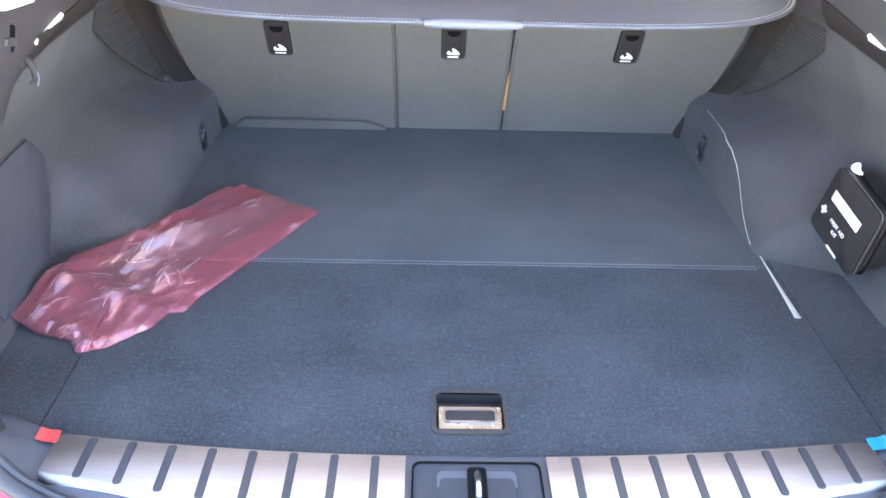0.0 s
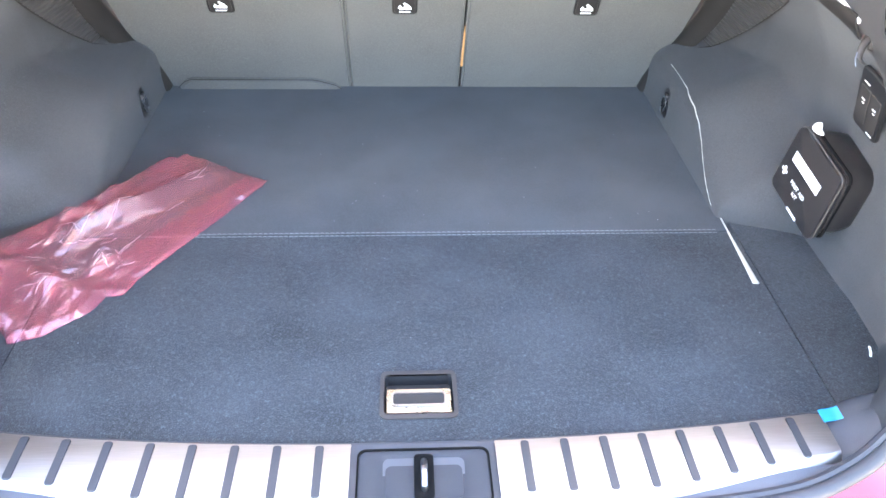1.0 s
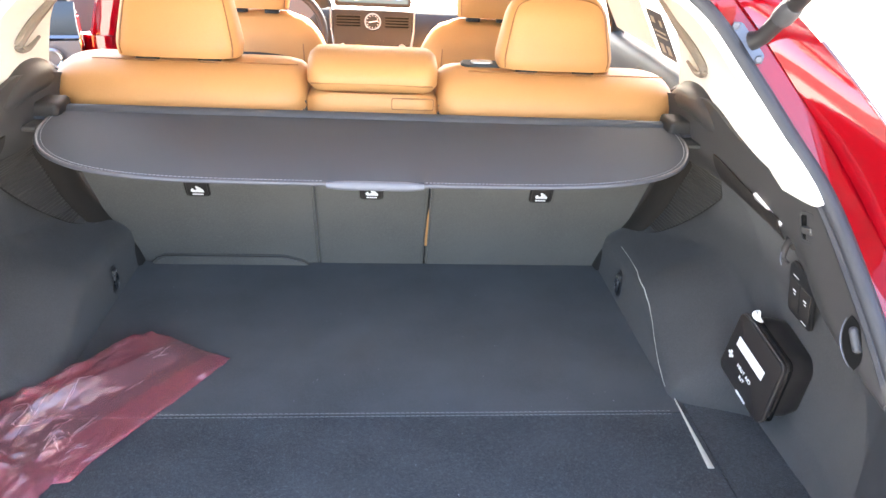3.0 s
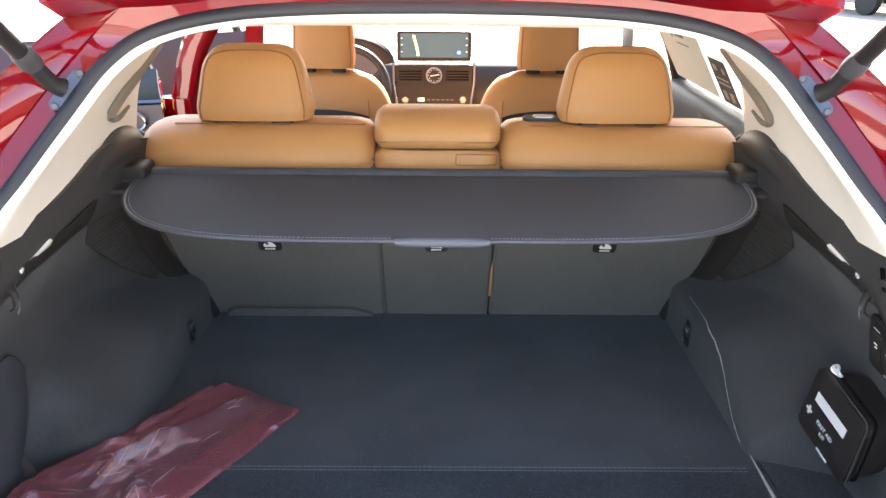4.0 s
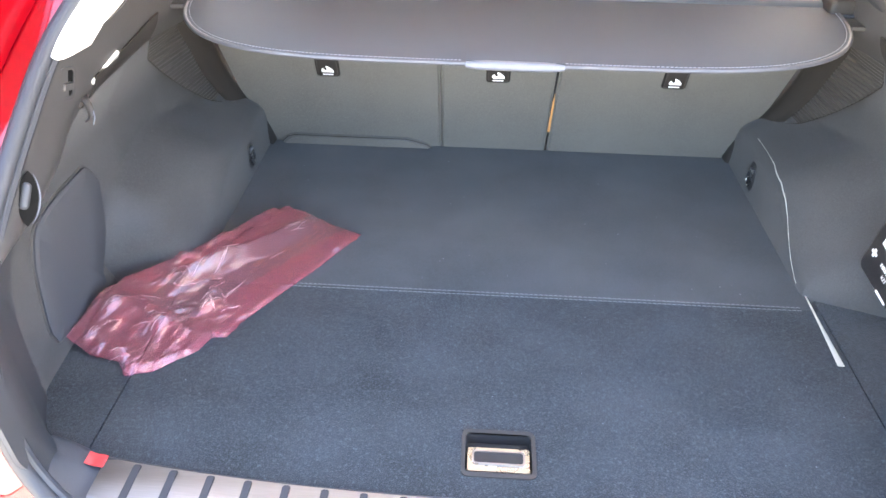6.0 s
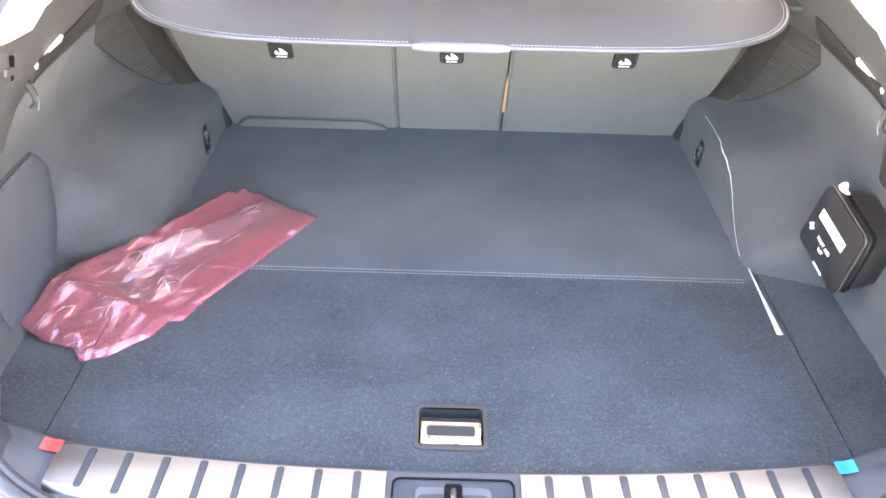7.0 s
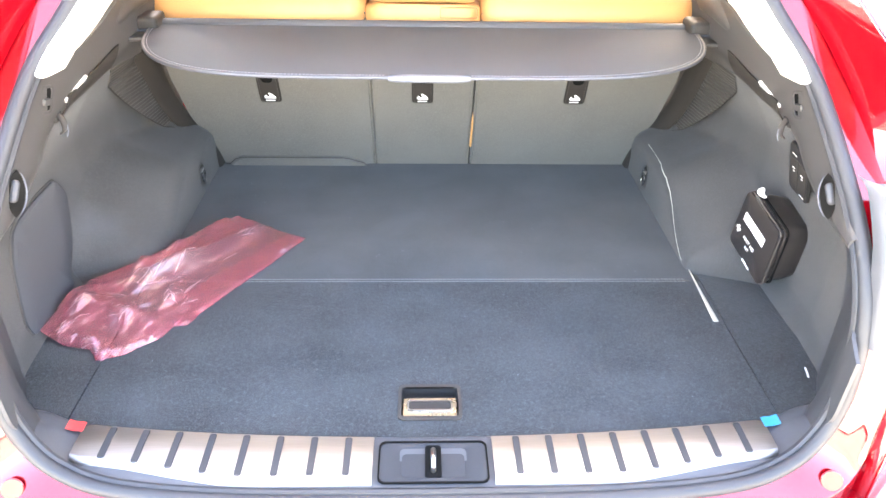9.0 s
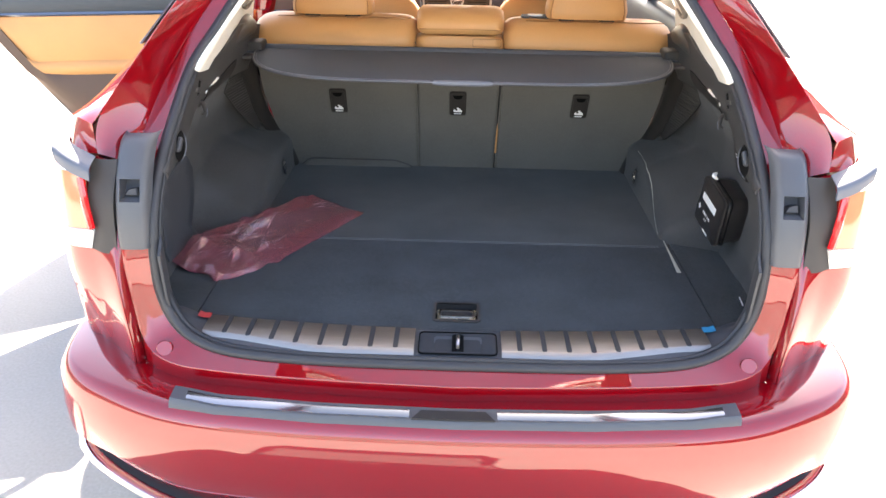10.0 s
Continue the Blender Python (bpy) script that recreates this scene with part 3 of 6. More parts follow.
    rim = [net[4][3], net[4][4], net[5][4], net[5][3]]
    deep = [bm.verts.new(v.co + V(dx * s, .026, dz)) for v, dx, dz in zip(rim, (.003, -.003, -.003, .003), (.004, .004, -.012, -.012))]
    for i in range(4):
        bm.faces.new((rim[i], rim[(i + 1) % 4], deep[(i + 1) % 4], deep[i]))
    bm.faces.new(deep)
    part("cover_plate", bm, COVER_PLATE, sc, sharp=50)
    bm = bmesh.new()
    slab(bm, [(-.016, -.010), (-.010, .004), (.002, .009), (.014, .009), (.016, -.010)], .022, frame_at((s * .725, .004, 1.083), (1, 0, 0), (0, .35, .9)), .004)
    part("stop", bm, RUBBER, sc, "rubber stop")

# sides and front, plain, to close the car
for s in (-1, 1):
    rows = [[(s * x, y, z) for y in ((.95, 1.75, 2.4, 3.0, 3.5, 3.85))] for x, z in ((.90, .28), (.945, .36), (.95, .48))]
    for r in rows:
        r[-1] = (r[-1][0] * .8, r[-1][1], r[-1][2])
    part("side_sill", shell(refine(rows, 6, 20), -0.004, (0, 2, .6)), RED, car)
rows = [[(.952, .95, .48), (.95, 1.8, .48), (.95, 2.4, .48), (.945, 2.85, .48)], [(.95, .95, .9), (.95, 1.8, .9), (.95, 2.4, .9), (.945, 2.85, .9)], [(.915, .95, 1.235), (.91, 1.8, 1.22), (.90, 2.4, 1.19), (.89, 2.85, 1.13)]]
part("side_panel", shell(refine(rows, 12, 16), -0.004, (0, 2, .9)), RED, car)
for s in (-1, 1):
    rows = [[(s * .945, 2.85, .48), (s * .945, 3.3, .60), (s * .90, 3.8, .5)], [(s * .945, 2.85, .9), (s * .94, 3.3, .88), (s * .86, 3.85, .8)], [(s * .89, 2.85, 1.13), (s * .86, 3.3, 1.05), (s * .75, 3.9, .9)]]
    part("fender", shell(refine(rows, 10, 12), -0.004, (0, 3, .9)), RED, car)
rows = [[(-.89, 2.85, 1.13), (0, 3.0, 1.17), (.89, 2.85, 1.13)], [(-.86, 3.3, 1.05), (0, 3.4, 1.09), (.86, 3.3, 1.05)], [(-.75, 3.9, .9), (0, 4.0, .93), (.75, 3.9, .9)], [(-.75, 3.92, .3), (0, 4.02, .3), (.75, 3.92, .3)]]
part("hood", shell(refine(rows, 16, 16), -0.004, (0, 3, .5)), RED, car)
bm = bmesh.new()
box(bm, (1.7, 3.6, .06), (0, 1.9, .30), bevel=.02)
part("underbody", bm, BLACK, car)
for x in (-.80, .80):
    for y in (.55, 3.32):
        w = bmesh.new()
        tube(w, [V(x - .11, y, .35), V(x - .10, y, .35), V(x + .10, y, .35), V(x + .11, y, .35)], [.33, .35, .35, .33], 40)
        part("wheel", w, TYRE, car, "black tyre")

# glass
for nm, r in (("windscreen", [[(-.70, 3.0, 1.14), (0, 3.1, 1.16), (.70, 3.0, 1.14)], [(-.56, 2.28, 1.60), (0, 2.36, 1.625), (.56, 2.28, 1.60)]]),
              ("side_glass", [[(.86, .80, 1.25), (.875, 1.92, 1.23)], [(.64, .86, 1.60), (.64, 1.9, 1.62)]]),
              ("side_glass", [[(.875, 1.98, 1.23), (.85, 2.7, 1.15)], [(.64, 1.95, 1.62), (.60, 2.3, 1.60)]]),
              ("quarter_glass", [[(-.86, .80, 1.25), (-.87, .94, 1.25)], [(-.64, .86, 1.60), (-.64, .98, 1.61)]])):
    bm = bmesh.new()
    grid(bm, r)
    bmesh.ops.solidify(bm, geom=bm.faces[:], thickness=.004)
    # only the right rear pane dims the sun, to weaken patches inside and behind
    dark = nm == "side_glass" and r[0][0][1] < 1
    gl = part(nm, bm, SHADED if dark else GLASS, car, "tinted window glass" if dark else "clear window glass")
    gl.visible_shadow = dark
# pillars between the windows
for s in (-1, 1):
    for y0, y1 in (((1.77, 1.77) if s < 0 else (1.95, 1.92)), (2.80, 2.30)):
        bm = bmesh.new()
        tube(bm, spline([(s * .89, y0, 1.15), (s * .80, (y0 + y1) / 2, 1.40), (s * .62, y1, 1.61)], 10), .045 if s < 0 else .026, 8, flat=.6, up=(0, 1, 0))
        part("pillar", bm, RED if s < 0 else BLACK, car)
        if y0 < 2:
            bm = bmesh.new()
            tube(bm, [V(s * .90, y0, .4), V(s * .90, y0, .8), V(s * .89, y0, 1.2)], .06, 8, flat=.6, up=(0, 1, 0))
            part("pillar_foot", bm, RED, car)
    # side rail, made extra wide to keep sun patches off floor and cover
    bm = bmesh.new()
    tube(bm, spline([(s * .630, .80, 1.580), (s * .640, 1.5, 1.610), (s * .615, 2.25, 1.583)], 14), .070, 10, flat=.8)
    part("roof_rail", bm, RED, car)

# raised tailgate over the opening, out of view; width and glass set for shadow and reflections
gate = thing("tailgate", (0, .5, 1.63), "raised red tailgate with a glass rear window", "tailgate", under=car)
up0, up1 = V(0, .50, 1.66), V(0, -.55, 2.14)
for nm, a, b, x, mt in (("gate_frame_top", 0.0, .06, .58, RED), ("gate_lower_panel", .58, 1.0, .76, RED)):
    r = []
    for i in range(8):
        f = a + (b - a) * i / 7
        c = up0.lerp(up1, f)
        r.append([V(x * k, c.y, c.z - .05 * k * k) for k in (-1, -.5, 0, .5, 1)])
    part(nm, shell(r, .03, (0, 0, 9)), mt, gate)
for s in (-1, 1):
    r = []
    for i in range(10):
        c = up0.lerp(up1, .10 + .5 * i / 9)
        w = .60 + .16 * i / 9
        r.append([V(s * w, c.y, c.z - .05), V(s * (w - .05 - .06 * i / 9), c.y, c.z - .035)])
    part("gate_side", shell(r, .03, (0, 0, 9)), RED, gate)
bm = bmesh.new()
r = [[V(x, up0.lerp(up1, f).y, up0.lerp(up1, f).z - .012 - .03 * abs(x)) for x in (-.56 - .10 * f, -.25, 0, .25, .56 + .10 * f)] for f in (.05, .35, .59)]
grid(bm, r)
bmesh.ops.solidify(bm, geom=bm.faces[:], thickness=.004)
part("gate_glass", bm, TINTED, gate, "tinted rear window glass")
r = []
for i in range(6):
    c = up0.lerp(up1, .60 + .38 * i / 5)
    r.append([V(.62 * k, c.y, c.z - .036 - .05 * k * k) for k in (-1, -.5, 0, .5, 1)])
part("gate_lining", shell(r, .01, (0, 0, 9)), CREAM, gate, "cream inner lining")
for s in (-1, 1):
    strut = thing("gas_strut", (s * .66, .57, 1.46), "black gas strut with metal bracket beside the opening", "strut", "tailgate struts", under=car)
    foot = V(s * .582, .408, 1.512)
    head = V(s * .582, -.02, 1.87)
    bm = bmesh.new()
    tube(bm, [foot.lerp(head, .07), foot.lerp(head, .09), foot.lerp(head, .62)], [.011, .0125, .0125], 14)
    part("cylinder", bm, BLACK, strut)
    bm = bmesh.new()
    tube(bm, [foot.lerp(head, .62), head], .009, 10)
    part("rod", bm, CHROME, strut)
    bm = bmesh.new()
    tube(bm, [foot.lerp(head, .04), foot.lerp(head, .06), foot.lerp(head, .10), foot.lerp(head, .115)], [.0135, .0160, .0160, .0135], 14)
    part("collar", bm, CORNER, strut, "grey collar")
    bm = bmesh.new()
    m = frame_at((s * .562, .426, 1.487), (-.5, .5 * s, .68 * s), (.8 * s, -.3, .5))
    if m.col[2].y > 0:
        m = m @ pose(0, 0, 0, 180)
    slab(bm, outline(.070, .020, .009), .005, m)
    part("bracket", bm, BRACKET, strut, "slate blue metal bracket")
    bm = bmesh.new()
    tube(bm, [V(s * .566, .422, 1.491), V(s * .574, .410, 1.499), foot.lerp(head, .07)], [.015, .012, .013], 12)
    part("ball_socket", bm, BLACK, strut)
    for k in (-.031, .031):
        bm = bmesh.new()
        slab(bm, [(.0065 * math.cos(a * math.pi / 3), .0065 * math.sin(a * math.pi / 3)) for a in range(6)], .009, m @ Matrix.Translation((k, 0, .0)), .002)
        part("bolt", bm, SLATE, strut, "dark bolt")


# ---- cargo side linings ----
WALL = [(-.08, .666), (-.04, .674), (0, .695), (.06, .738), (.14, .778), (.25, .80), (.60, .80), (.80, .775), (.95, .742), (1.10, .715)]
LINING_TOP = [(-.08, .93), (-.02, .97), (.03, 1.06), (.1, 1.08), (.2, 1.095), (.3, 1.135), (.43, 1.185), (.505, 1.205), (.62, 1.21), (.86, 1.20), (1.10, 1.19)]


def side_x(y, z):
    """The half width of the lining at depth y and height z."""
    w = along(WALL, y)
    taper = smooth(1.02, 1.24, z) * smooth(.10, .35, y) * .105
    w -= taper * (1 - .55 * smooth(.7, 1.05, y))
    if y < .44 + .07 * smooth(.76, .95, z):
        return w - .018 * (1 - smooth(.75, .80, z)) * smooth(.1, .3, y)
    back = .07 * smooth(.76, .95, z)
    wheel = .775 + (.624 - .775) * smooth(.438 + back, .505 + back, y)
    lo = .765 + .100 * smooth(.50, .78, y) - .05 * smooth(1.0, 1.10, y)
    s = smooth(lo, lo + .14 - .060 * smooth(.6, .9, y), z)
    return wheel + (w - wheel) * s


def corner_point(s, y, z, reach):
    yy = y + (along([(.75, .122), (.83, .128), (.90, .143), (.96, .174), (1.01, .225), (1.05, .28), (1.10, .33)], z) - .128) * reach
    return V(s * (side_x(yy, z) - .0025), yy + .035 * (1 - smooth(.75, .86, z)) * smooth(.06, -.05, yy), z)


for s in (-1, 1):
    side = thing("side_lining", (s * .78, .5, .75), "dark grey felt cargo side lining over the wheel arch", "side lining", "side linings")
    ys = [1.10 - i * .0125 for i in range(79)]
    rows = []
    for y in ys:
        top = along(LINING_TOP, y) + .03
        rows.append([V(s * side_x(y, .740 + (top - .740) * j / 40), y, .740 + (top - .740) * j / 40) for j in range(41)])
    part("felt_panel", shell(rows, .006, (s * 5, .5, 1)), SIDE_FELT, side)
    rows = []
    for i in range(22):
        y = .128 - i * .010
        reach = 1 - i / 21
        top = along(LINING_TOP, y) + .035
        rows.append([corner_point(s, y, z, reach) for z in [.742 + (top - .742) * j / 24 for j in range(25)]])
    part("corner_panel", shell(rows, .006, (s * 5, .5, 1)), CORNER, side, "smooth grey plastic corner beside the sill")
    bm = bmesh.new()
    tube(bm, [p + V(-s * .001, 0, 0) for p in rows[0]], .0022, 6)
    part("corner_seam", bm, VOID, side, "dark seam along the felt")
    # upper trim along the window line down to the opening
    T = [(.664, .92, 1.285), (.668, .80, 1.312), (.666, .70, 1.322), (.666, .575, 1.299), (.664, .44, 1.286), (.658, .28, 1.296), (.667, .20, 1.236), (.672, .11, 1.165), (.679, .045, 1.108)]
    B = [(.690, .90, 1.165), (.694, .78, 1.172), (.700, .64, 1.185), (.701, .50, 1.182), (.703, .42, 1.178), (.703, .335, 1.162), (.702, .26, 1.122), (.694, .147, 1.096), (.684, .045, 1.098)]
    rows = [[mirror(a, s), mirror(Vector(a).lerp(Vector(b), .33) + V(-.006, 0, .004), s), mirror(Vector(a).lerp(Vector(b), .72) + V(-.009, 0, 0), s), mirror(b, s)] for a, b in zip(T, B)]
    arm_net = refine(rows, 60, 14)
    part("upper_trim", shell(arm_net, .008, (s * 5, .5, 1.5)), TRIM, side, "grey plastic trim below the window")
    strip_net = [[p + V(-s * (.0095 + .002 * math.sin(math.pi * k / 5)), 0, 0) for k, p in enumerate(r[8:14])] for r in arm_net[15:33]]
    part("lamp_strip", shell(strip_net, .003, (s * 5, .5, 1.5)), PILLAR, side, "dark brown strip round the lamp")
    # shoulder at the cover's end
    bm = bmesh.new()
    tube(bm, [mirror(p, s) for p in spline([(.692, .60, 1.262), (.698, .69, 1.286), (.702, .78, 1.300), (.705, .87, 1.288), (.710, .96, 1.25)], 16)],
         [.014, .022, .030, .036, .041, .045, .048, .050, .051, .051, .050, .048, .045, .041, .035, .024], 14, flat=.9)
    part("trim_shoulder", bm, TRIM, side, "grey plastic shoulder at the end of the cover")
    rows = [[V(s * x, 1.005 + .03 * (x - .69), z0 + (z1 - z0) * k / 4) for k in range(5)] for x, z0, z1 in ((.685, 1.10, 1.262), (.72, 1.10, 1.285), (.76, 1.10, 1.295), (.81, 1.10, 1.275), (.85, 1.10, 1.235))]
    part("shut_panel", shell(rows, .01, (0, 5, 1)), PILLAR, side, "dark brown panel behind the shoulder")
    # front pillar beside the seat
    bm = bmesh.new()
    tube(bm, [mirror(p, s) for p in spline([(.690, .825, 1.215), (.700, .885, 1.11), (.696, .945, 1.00), (.672, 1.005, .90), (.634, 1.040, .83), (.614, 1.062, .752)], 24)],
         [.050 - .033 * (i / 23) ** .8 for i in range(24)], 12, flat=.5, up=(s, .3, 0))
    part("seat_pillar", bm, PILLAR, side, "dark brown plastic pillar beside the seat")
    # ribbed grille
    rows = []
    for j in range(61):
        f = j / 60
        z = .900 + .270 * f
        y1 = .985 - .175 * f
        y0 = y1 - (.010 + .132 * math.sin(math.pi / 2 * min(1, f * 1.05)) ** .9)
        off = .0026 * (j % 2)
        rows.append([V(s * (min(side_x(y0 + (y1 - y0) * k / 8, z) - .005, .712 + .030 * (1 - k / 8) * f) - off), y0 + (y1 - y0) * k / 8, z) for k in range(9)])
    part("ribbed_grille", shell(rows, .003, (s * 5, .9, 1)), GRILLE, side, "ribbed dark air grille")
    bm = bmesh.new()
    tube(bm, [r[0] + V(-s * .0005, 0, 0) for r in rows[::6]], .0013, 6)
    part("grille_edge", bm, PILLAR, side)
    # cargo lamp
    cl = thing("cargo_lamp", (s * .70, .466, 1.19), "small white lamp set in the side trim", "lamp", "cargo lamps")
    a, b = Vector(mirror((.674, .480, 1.217), s)), Vector(mirror((.678, .380, 1.206), s))
    m = frame_at((a + b) / 2, (b - a) * -s, V(-s * .45, 0, .9))
    bm = bmesh.new()
    rx = 1 if s < 0 else -1
    pts = [(-rx * .048, -.008), (-rx * .043, .008), (rx * .046, .004), (rx * .049, -.004)]
    slab(bm, pts if rx > 0 else pts[::-1], .006, m if m.col[2].x * s < 0 else m @ pose(0, 0, 0, 180), .002)
    part("lens", bm, CLEAR_LENS, cl)
    # tie-down plate low on the wheel arch
    hk = thing("tie_down", (s * .62, .885, .80), "black tie-down plate with a chrome ring on the felt", "tie-down", "tie-downs")
    m = frame_at((s * .6215, .885, .803), (0, s, 0), (0, -.1, 1))
    if m.col[2].x * s > 0:
        m = m @ pose(0, 0, 0, 0, 180)
    bm = bmesh.new()
    slab(bm, outline(.040, .072, .012), .004, m, .0015)
    part("plate", bm, BLACK, hk)
    bm = bmesh.new()
    tube(bm, [m @ V(.011 * math.cos(a / 12 * 2 * math.pi), -.004 + .019 * math.sin(a / 12 * 2 * math.pi), .008) for a in range(12)], .0032, 6, closed=True)
    part("ring", bm, CHROME, hk)
    bm = bmesh.new()
    slab(bm, outline(.018, .014, .003), .007, m @ Matrix.Translation((0, .016, .002)), .002)
    part("pivot", bm, SILVER, hk)
    # square recess in the upper trim
    rc = thing("cover_socket", (s * .67, .30, 1.24), "black square socket recessed in the side trim", "socket", "cover sockets")
    m = frame_at((s * .6645, .298, 1.240), (0, -s * .9, s * .25), (-s * .2, .35, .9))
    if m.col[2].x * s > 0:
        m = m @ pose(0, 0, 0, 0, 180)
    bm = bmesh.new()
    ring_plate(bm, outline(.044, .050, .010), outline(.034, .040, .007), .004, m)
    part("rim", bm, TRIM, rc)
    bm = bmesh.new()
    slab(bm, outline(.036, .042, .007), .002, m)
    part("hollow", bm, VOID, rc)
    bm = bmesh.new()
    slab(bm, outline(.026, .012, .003), .006, m @ Matrix.Translation((0, -.004, .001)), .002)
    part("ledge", bm, TRIM, rc)
    # convenience hook under the lamp
    hook = thing("bag_hook", (s * .69, .345, 1.18), "small brown plastic bag hook under the side lamp", "hook", "bag hooks")
    bm = bmesh.new()
    tube(bm, [mirror(p, s) for p in spline([(.690, .362, 1.192), (.676, .354, 1.186), (.668, .346, 1.176), (.668, .340, 1.164), (.676, .338, 1.158)], 12)], [.007, .0068, .0064, .006, .0056, .0054, .0052, .005, .0048, .0045, .004, .003], 10, flat=.6)
    part("prong", bm, BROWN_BLACK, hook)
    bm = bmesh.new()
    tube(bm, [mirror(p, s) for p in ((.6625, .345, 1.174), (.6612, .340, 1.163), (.6640, .337, 1.154))], .0011, 6)
    part("bright_edge", bm, SLATE, hook, "pale edge of the hook")
    bm = bmesh.new()
    box(bm, (.020, .030, .022), (s * .690, .360, 1.186), (15, 0, 0), .007, 3)
    part("mount", bm, BROWN_BLACK, hook)
    # seat release lever in an eye-shaped recess
    lv = thing("release_lever", (s * .662, .147, 1.146), "grey seat release lever in an eye-shaped recess", "lever", "release levers")
    nrm, upw = Vector((-s * .86, -.42, .28)).normalized(), Vector((-s * .05, .46, .88))
    m = frame_at((s * .660, .128, 1.146), upw.cross(nrm), upw)

    def eye(w, h, n=14):
        side = [(w * (1 - (k / n * 2 - 1) ** 2) ** .8, h * (k / n * 2 - 1)) for k in range(n + 1)]
        return side + [(-x, y) for x, y in side[-2:0:-1]]

    bm = bmesh.new()
    slab(bm, eye(.0140, .038), .0015, m)
    part("hollow", bm, VOID, lv)
    bm = bmesh.new()
    arc = [m @ V(-s * x, y, .003) for x, y in eye(.0155, .040)[1:14]]
    tube(bm, arc, [.0004 + .0009 * math.sin(math.pi * k / 12) for k in range(13)], 6)
    part("pale_edge", bm, SLATE, lv, "thin pale edge")
    bm = bmesh.new()
    box(bm, (.013, .040, .012), (0, 0, 0), (0, 0, 0), .0055, 3, taper=(.7, .8))
    bmesh.ops.transform(bm, matrix=m @ pose(s * .0045, .004, .005, 0, 0, s * 8), verts=bm.verts)
    part("lever", bm, CORNER, lv)

# small bright clip beside the left lamp
cp = thing("trim_clip", (-.683, .545, 1.207), "small bright metal clip beside the lamp", "clip")
bm = bmesh.new()
box(bm, (.010, .024, .013), (-.684, .545, 1.207), (20, 0, 0), .004, 3)
part("tab", bm, SILVER, cp)

# lid of the left side pocket
lid = thing("pocket_lid", (-.80, .35, .78), "grey felt-covered pocket lid in the cargo side lining", "lid")
LIDP = [(.494, .948), (.470, .986), (.440, .994), (.310, .986), (.264, .945), (.227, .835), (.227, .795), (.246, .778), (.385, .774), (.414, .792), (.466, .860)]
def lid_point(y, z, off):
    return V(-(side_x(y, z) - off), y, z)
cy, cz = .35, .885
outl = spline([(y, z, 0) for y, z in LIDP] + [(LIDP[0][0], LIDP[0][1], 0)], 60)[:-1]
rows = []
for f, off in ((1.03, .000), (1.03, .012), (.985, .016), (.6, .017), (.25, .0175), (.02, .0175)):
    rows.append([lid_point(cy + (p.x - cy) * f, cz + (p.y - cz) * f, off) for p in outl])
bm = bmesh.new()
grid(bm, rows, loop_v=True)
part("panel", bm, LID, lid)
bm = bmesh.new()
tube(bm, [lid_point(cy + (p.x - cy) * 1.045, cz + (p.y - cz) * 1.045, .006) for p in outl], .0028, 6, closed=True)
part("gap", bm, GRILLE, lid)

# socket panel on the right side
sp = thing("socket_panel", (.80, .46, 1.03), "black socket panel with two flaps and white markings", "socket panel")
m = frame_at((.768, .402, 1.056), (.010, -.065, -.014), (-.042, -.063, .117))
if m.col[2].x > 0:
    m = m @ pose(0, 0, 0, 0, 180)
bm = bmesh.new()
slab(bm, outline(.070, .132, .010), .006, m, .002)
part("plate", bm, BLACK, sp)
for k in (-.0155, .0155):
    bm = bmesh.new()
    slab(bm, outline(.027, .080, .004), .0022, m @ Matrix.Translation((k, -.010, .005)), .001)
    fl = part("flap", bm, BROWN_BLACK, sp)
    for w, h, dx, yy in ((.009, .0030, 0, .004), (.006, .0026, .001, -.004)):
        bm = bmesh.new()
        slab(bm, outline(w, h, .001), .0008, m @ Matrix.Translation((k + dx, yy, .0074)))
        part("marking", bm, WHITE, fl, "white markings")
    for w, dx, yy in ((.016, 0, .040 if k < 0 else -.057),):
        bm = bmesh.new()
        slab(bm, outline(w, .0018, .0006), .0008, m @ Matrix.Translation((k + dx, yy, .0062)))
        part("marking", bm, WHITE, sp, "white markings")

# small clip low at the rear corner
clip = thing("lining_clip", (.72, .10, .78), "small white clip at the foot of the side lining", "clip")
bm = bmesh.new()
tube(bm, [(.728, .103, .768), (.722, .100, .779), (.712, .098, .795)], .0026, 6, flat=.6)
part("tab", bm, WHITE, clip)

# ---- cargo floor ----
fl = thing("cargo_floor", (0, .5, .70), "dark blue-grey carpeted cargo floor with a stitched fold", "cargo floor")
HX0, HX1, HY0, HY1 = -.056, .061, .021, .103


def rear_edge(x):
    return -.026 + .036 * min(1, abs(x) / .60) ** 2.2


def flat_piece(xs, yrows, top, thick, skip=()):
    bm = bmesh.new()
    vs = [[bm.verts.new((x, yr(x) if callable(yr) else yr, top)) for yr in yrows] for x in xs]
    for i in range(len(xs) - 1):
        for j in range(len(yrows) - 1):
            if (i, j) not in skip:
                bm.faces.new((vs[i][j], vs[i + 1][j], vs[i + 1][j + 1], vs[i][j + 1]))
    bmesh.ops.recalc_face_normals(bm, faces=bm.faces)
    if bm.faces[:][0].normal.z < 0:
        bmesh.ops.reverse_faces(bm, faces=bm.faces)
    bmesh.ops.solidify(bm, geom=bm.faces[:], thickness=thick)
    return bm


xs = [-.638 + .0579 * i for i in range(10)] + [HX0, HX1] + [.638 - .0574 * i for i in range(9, -1, -1)]
hi = xs.index(HX0)
bm = flat_piece(xs, [rear_edge, HY0, HY1, .25, .4490], .750, .02, {(hi, 1)})
part("rear_board", bm, FLOOR_CARPET, fl)
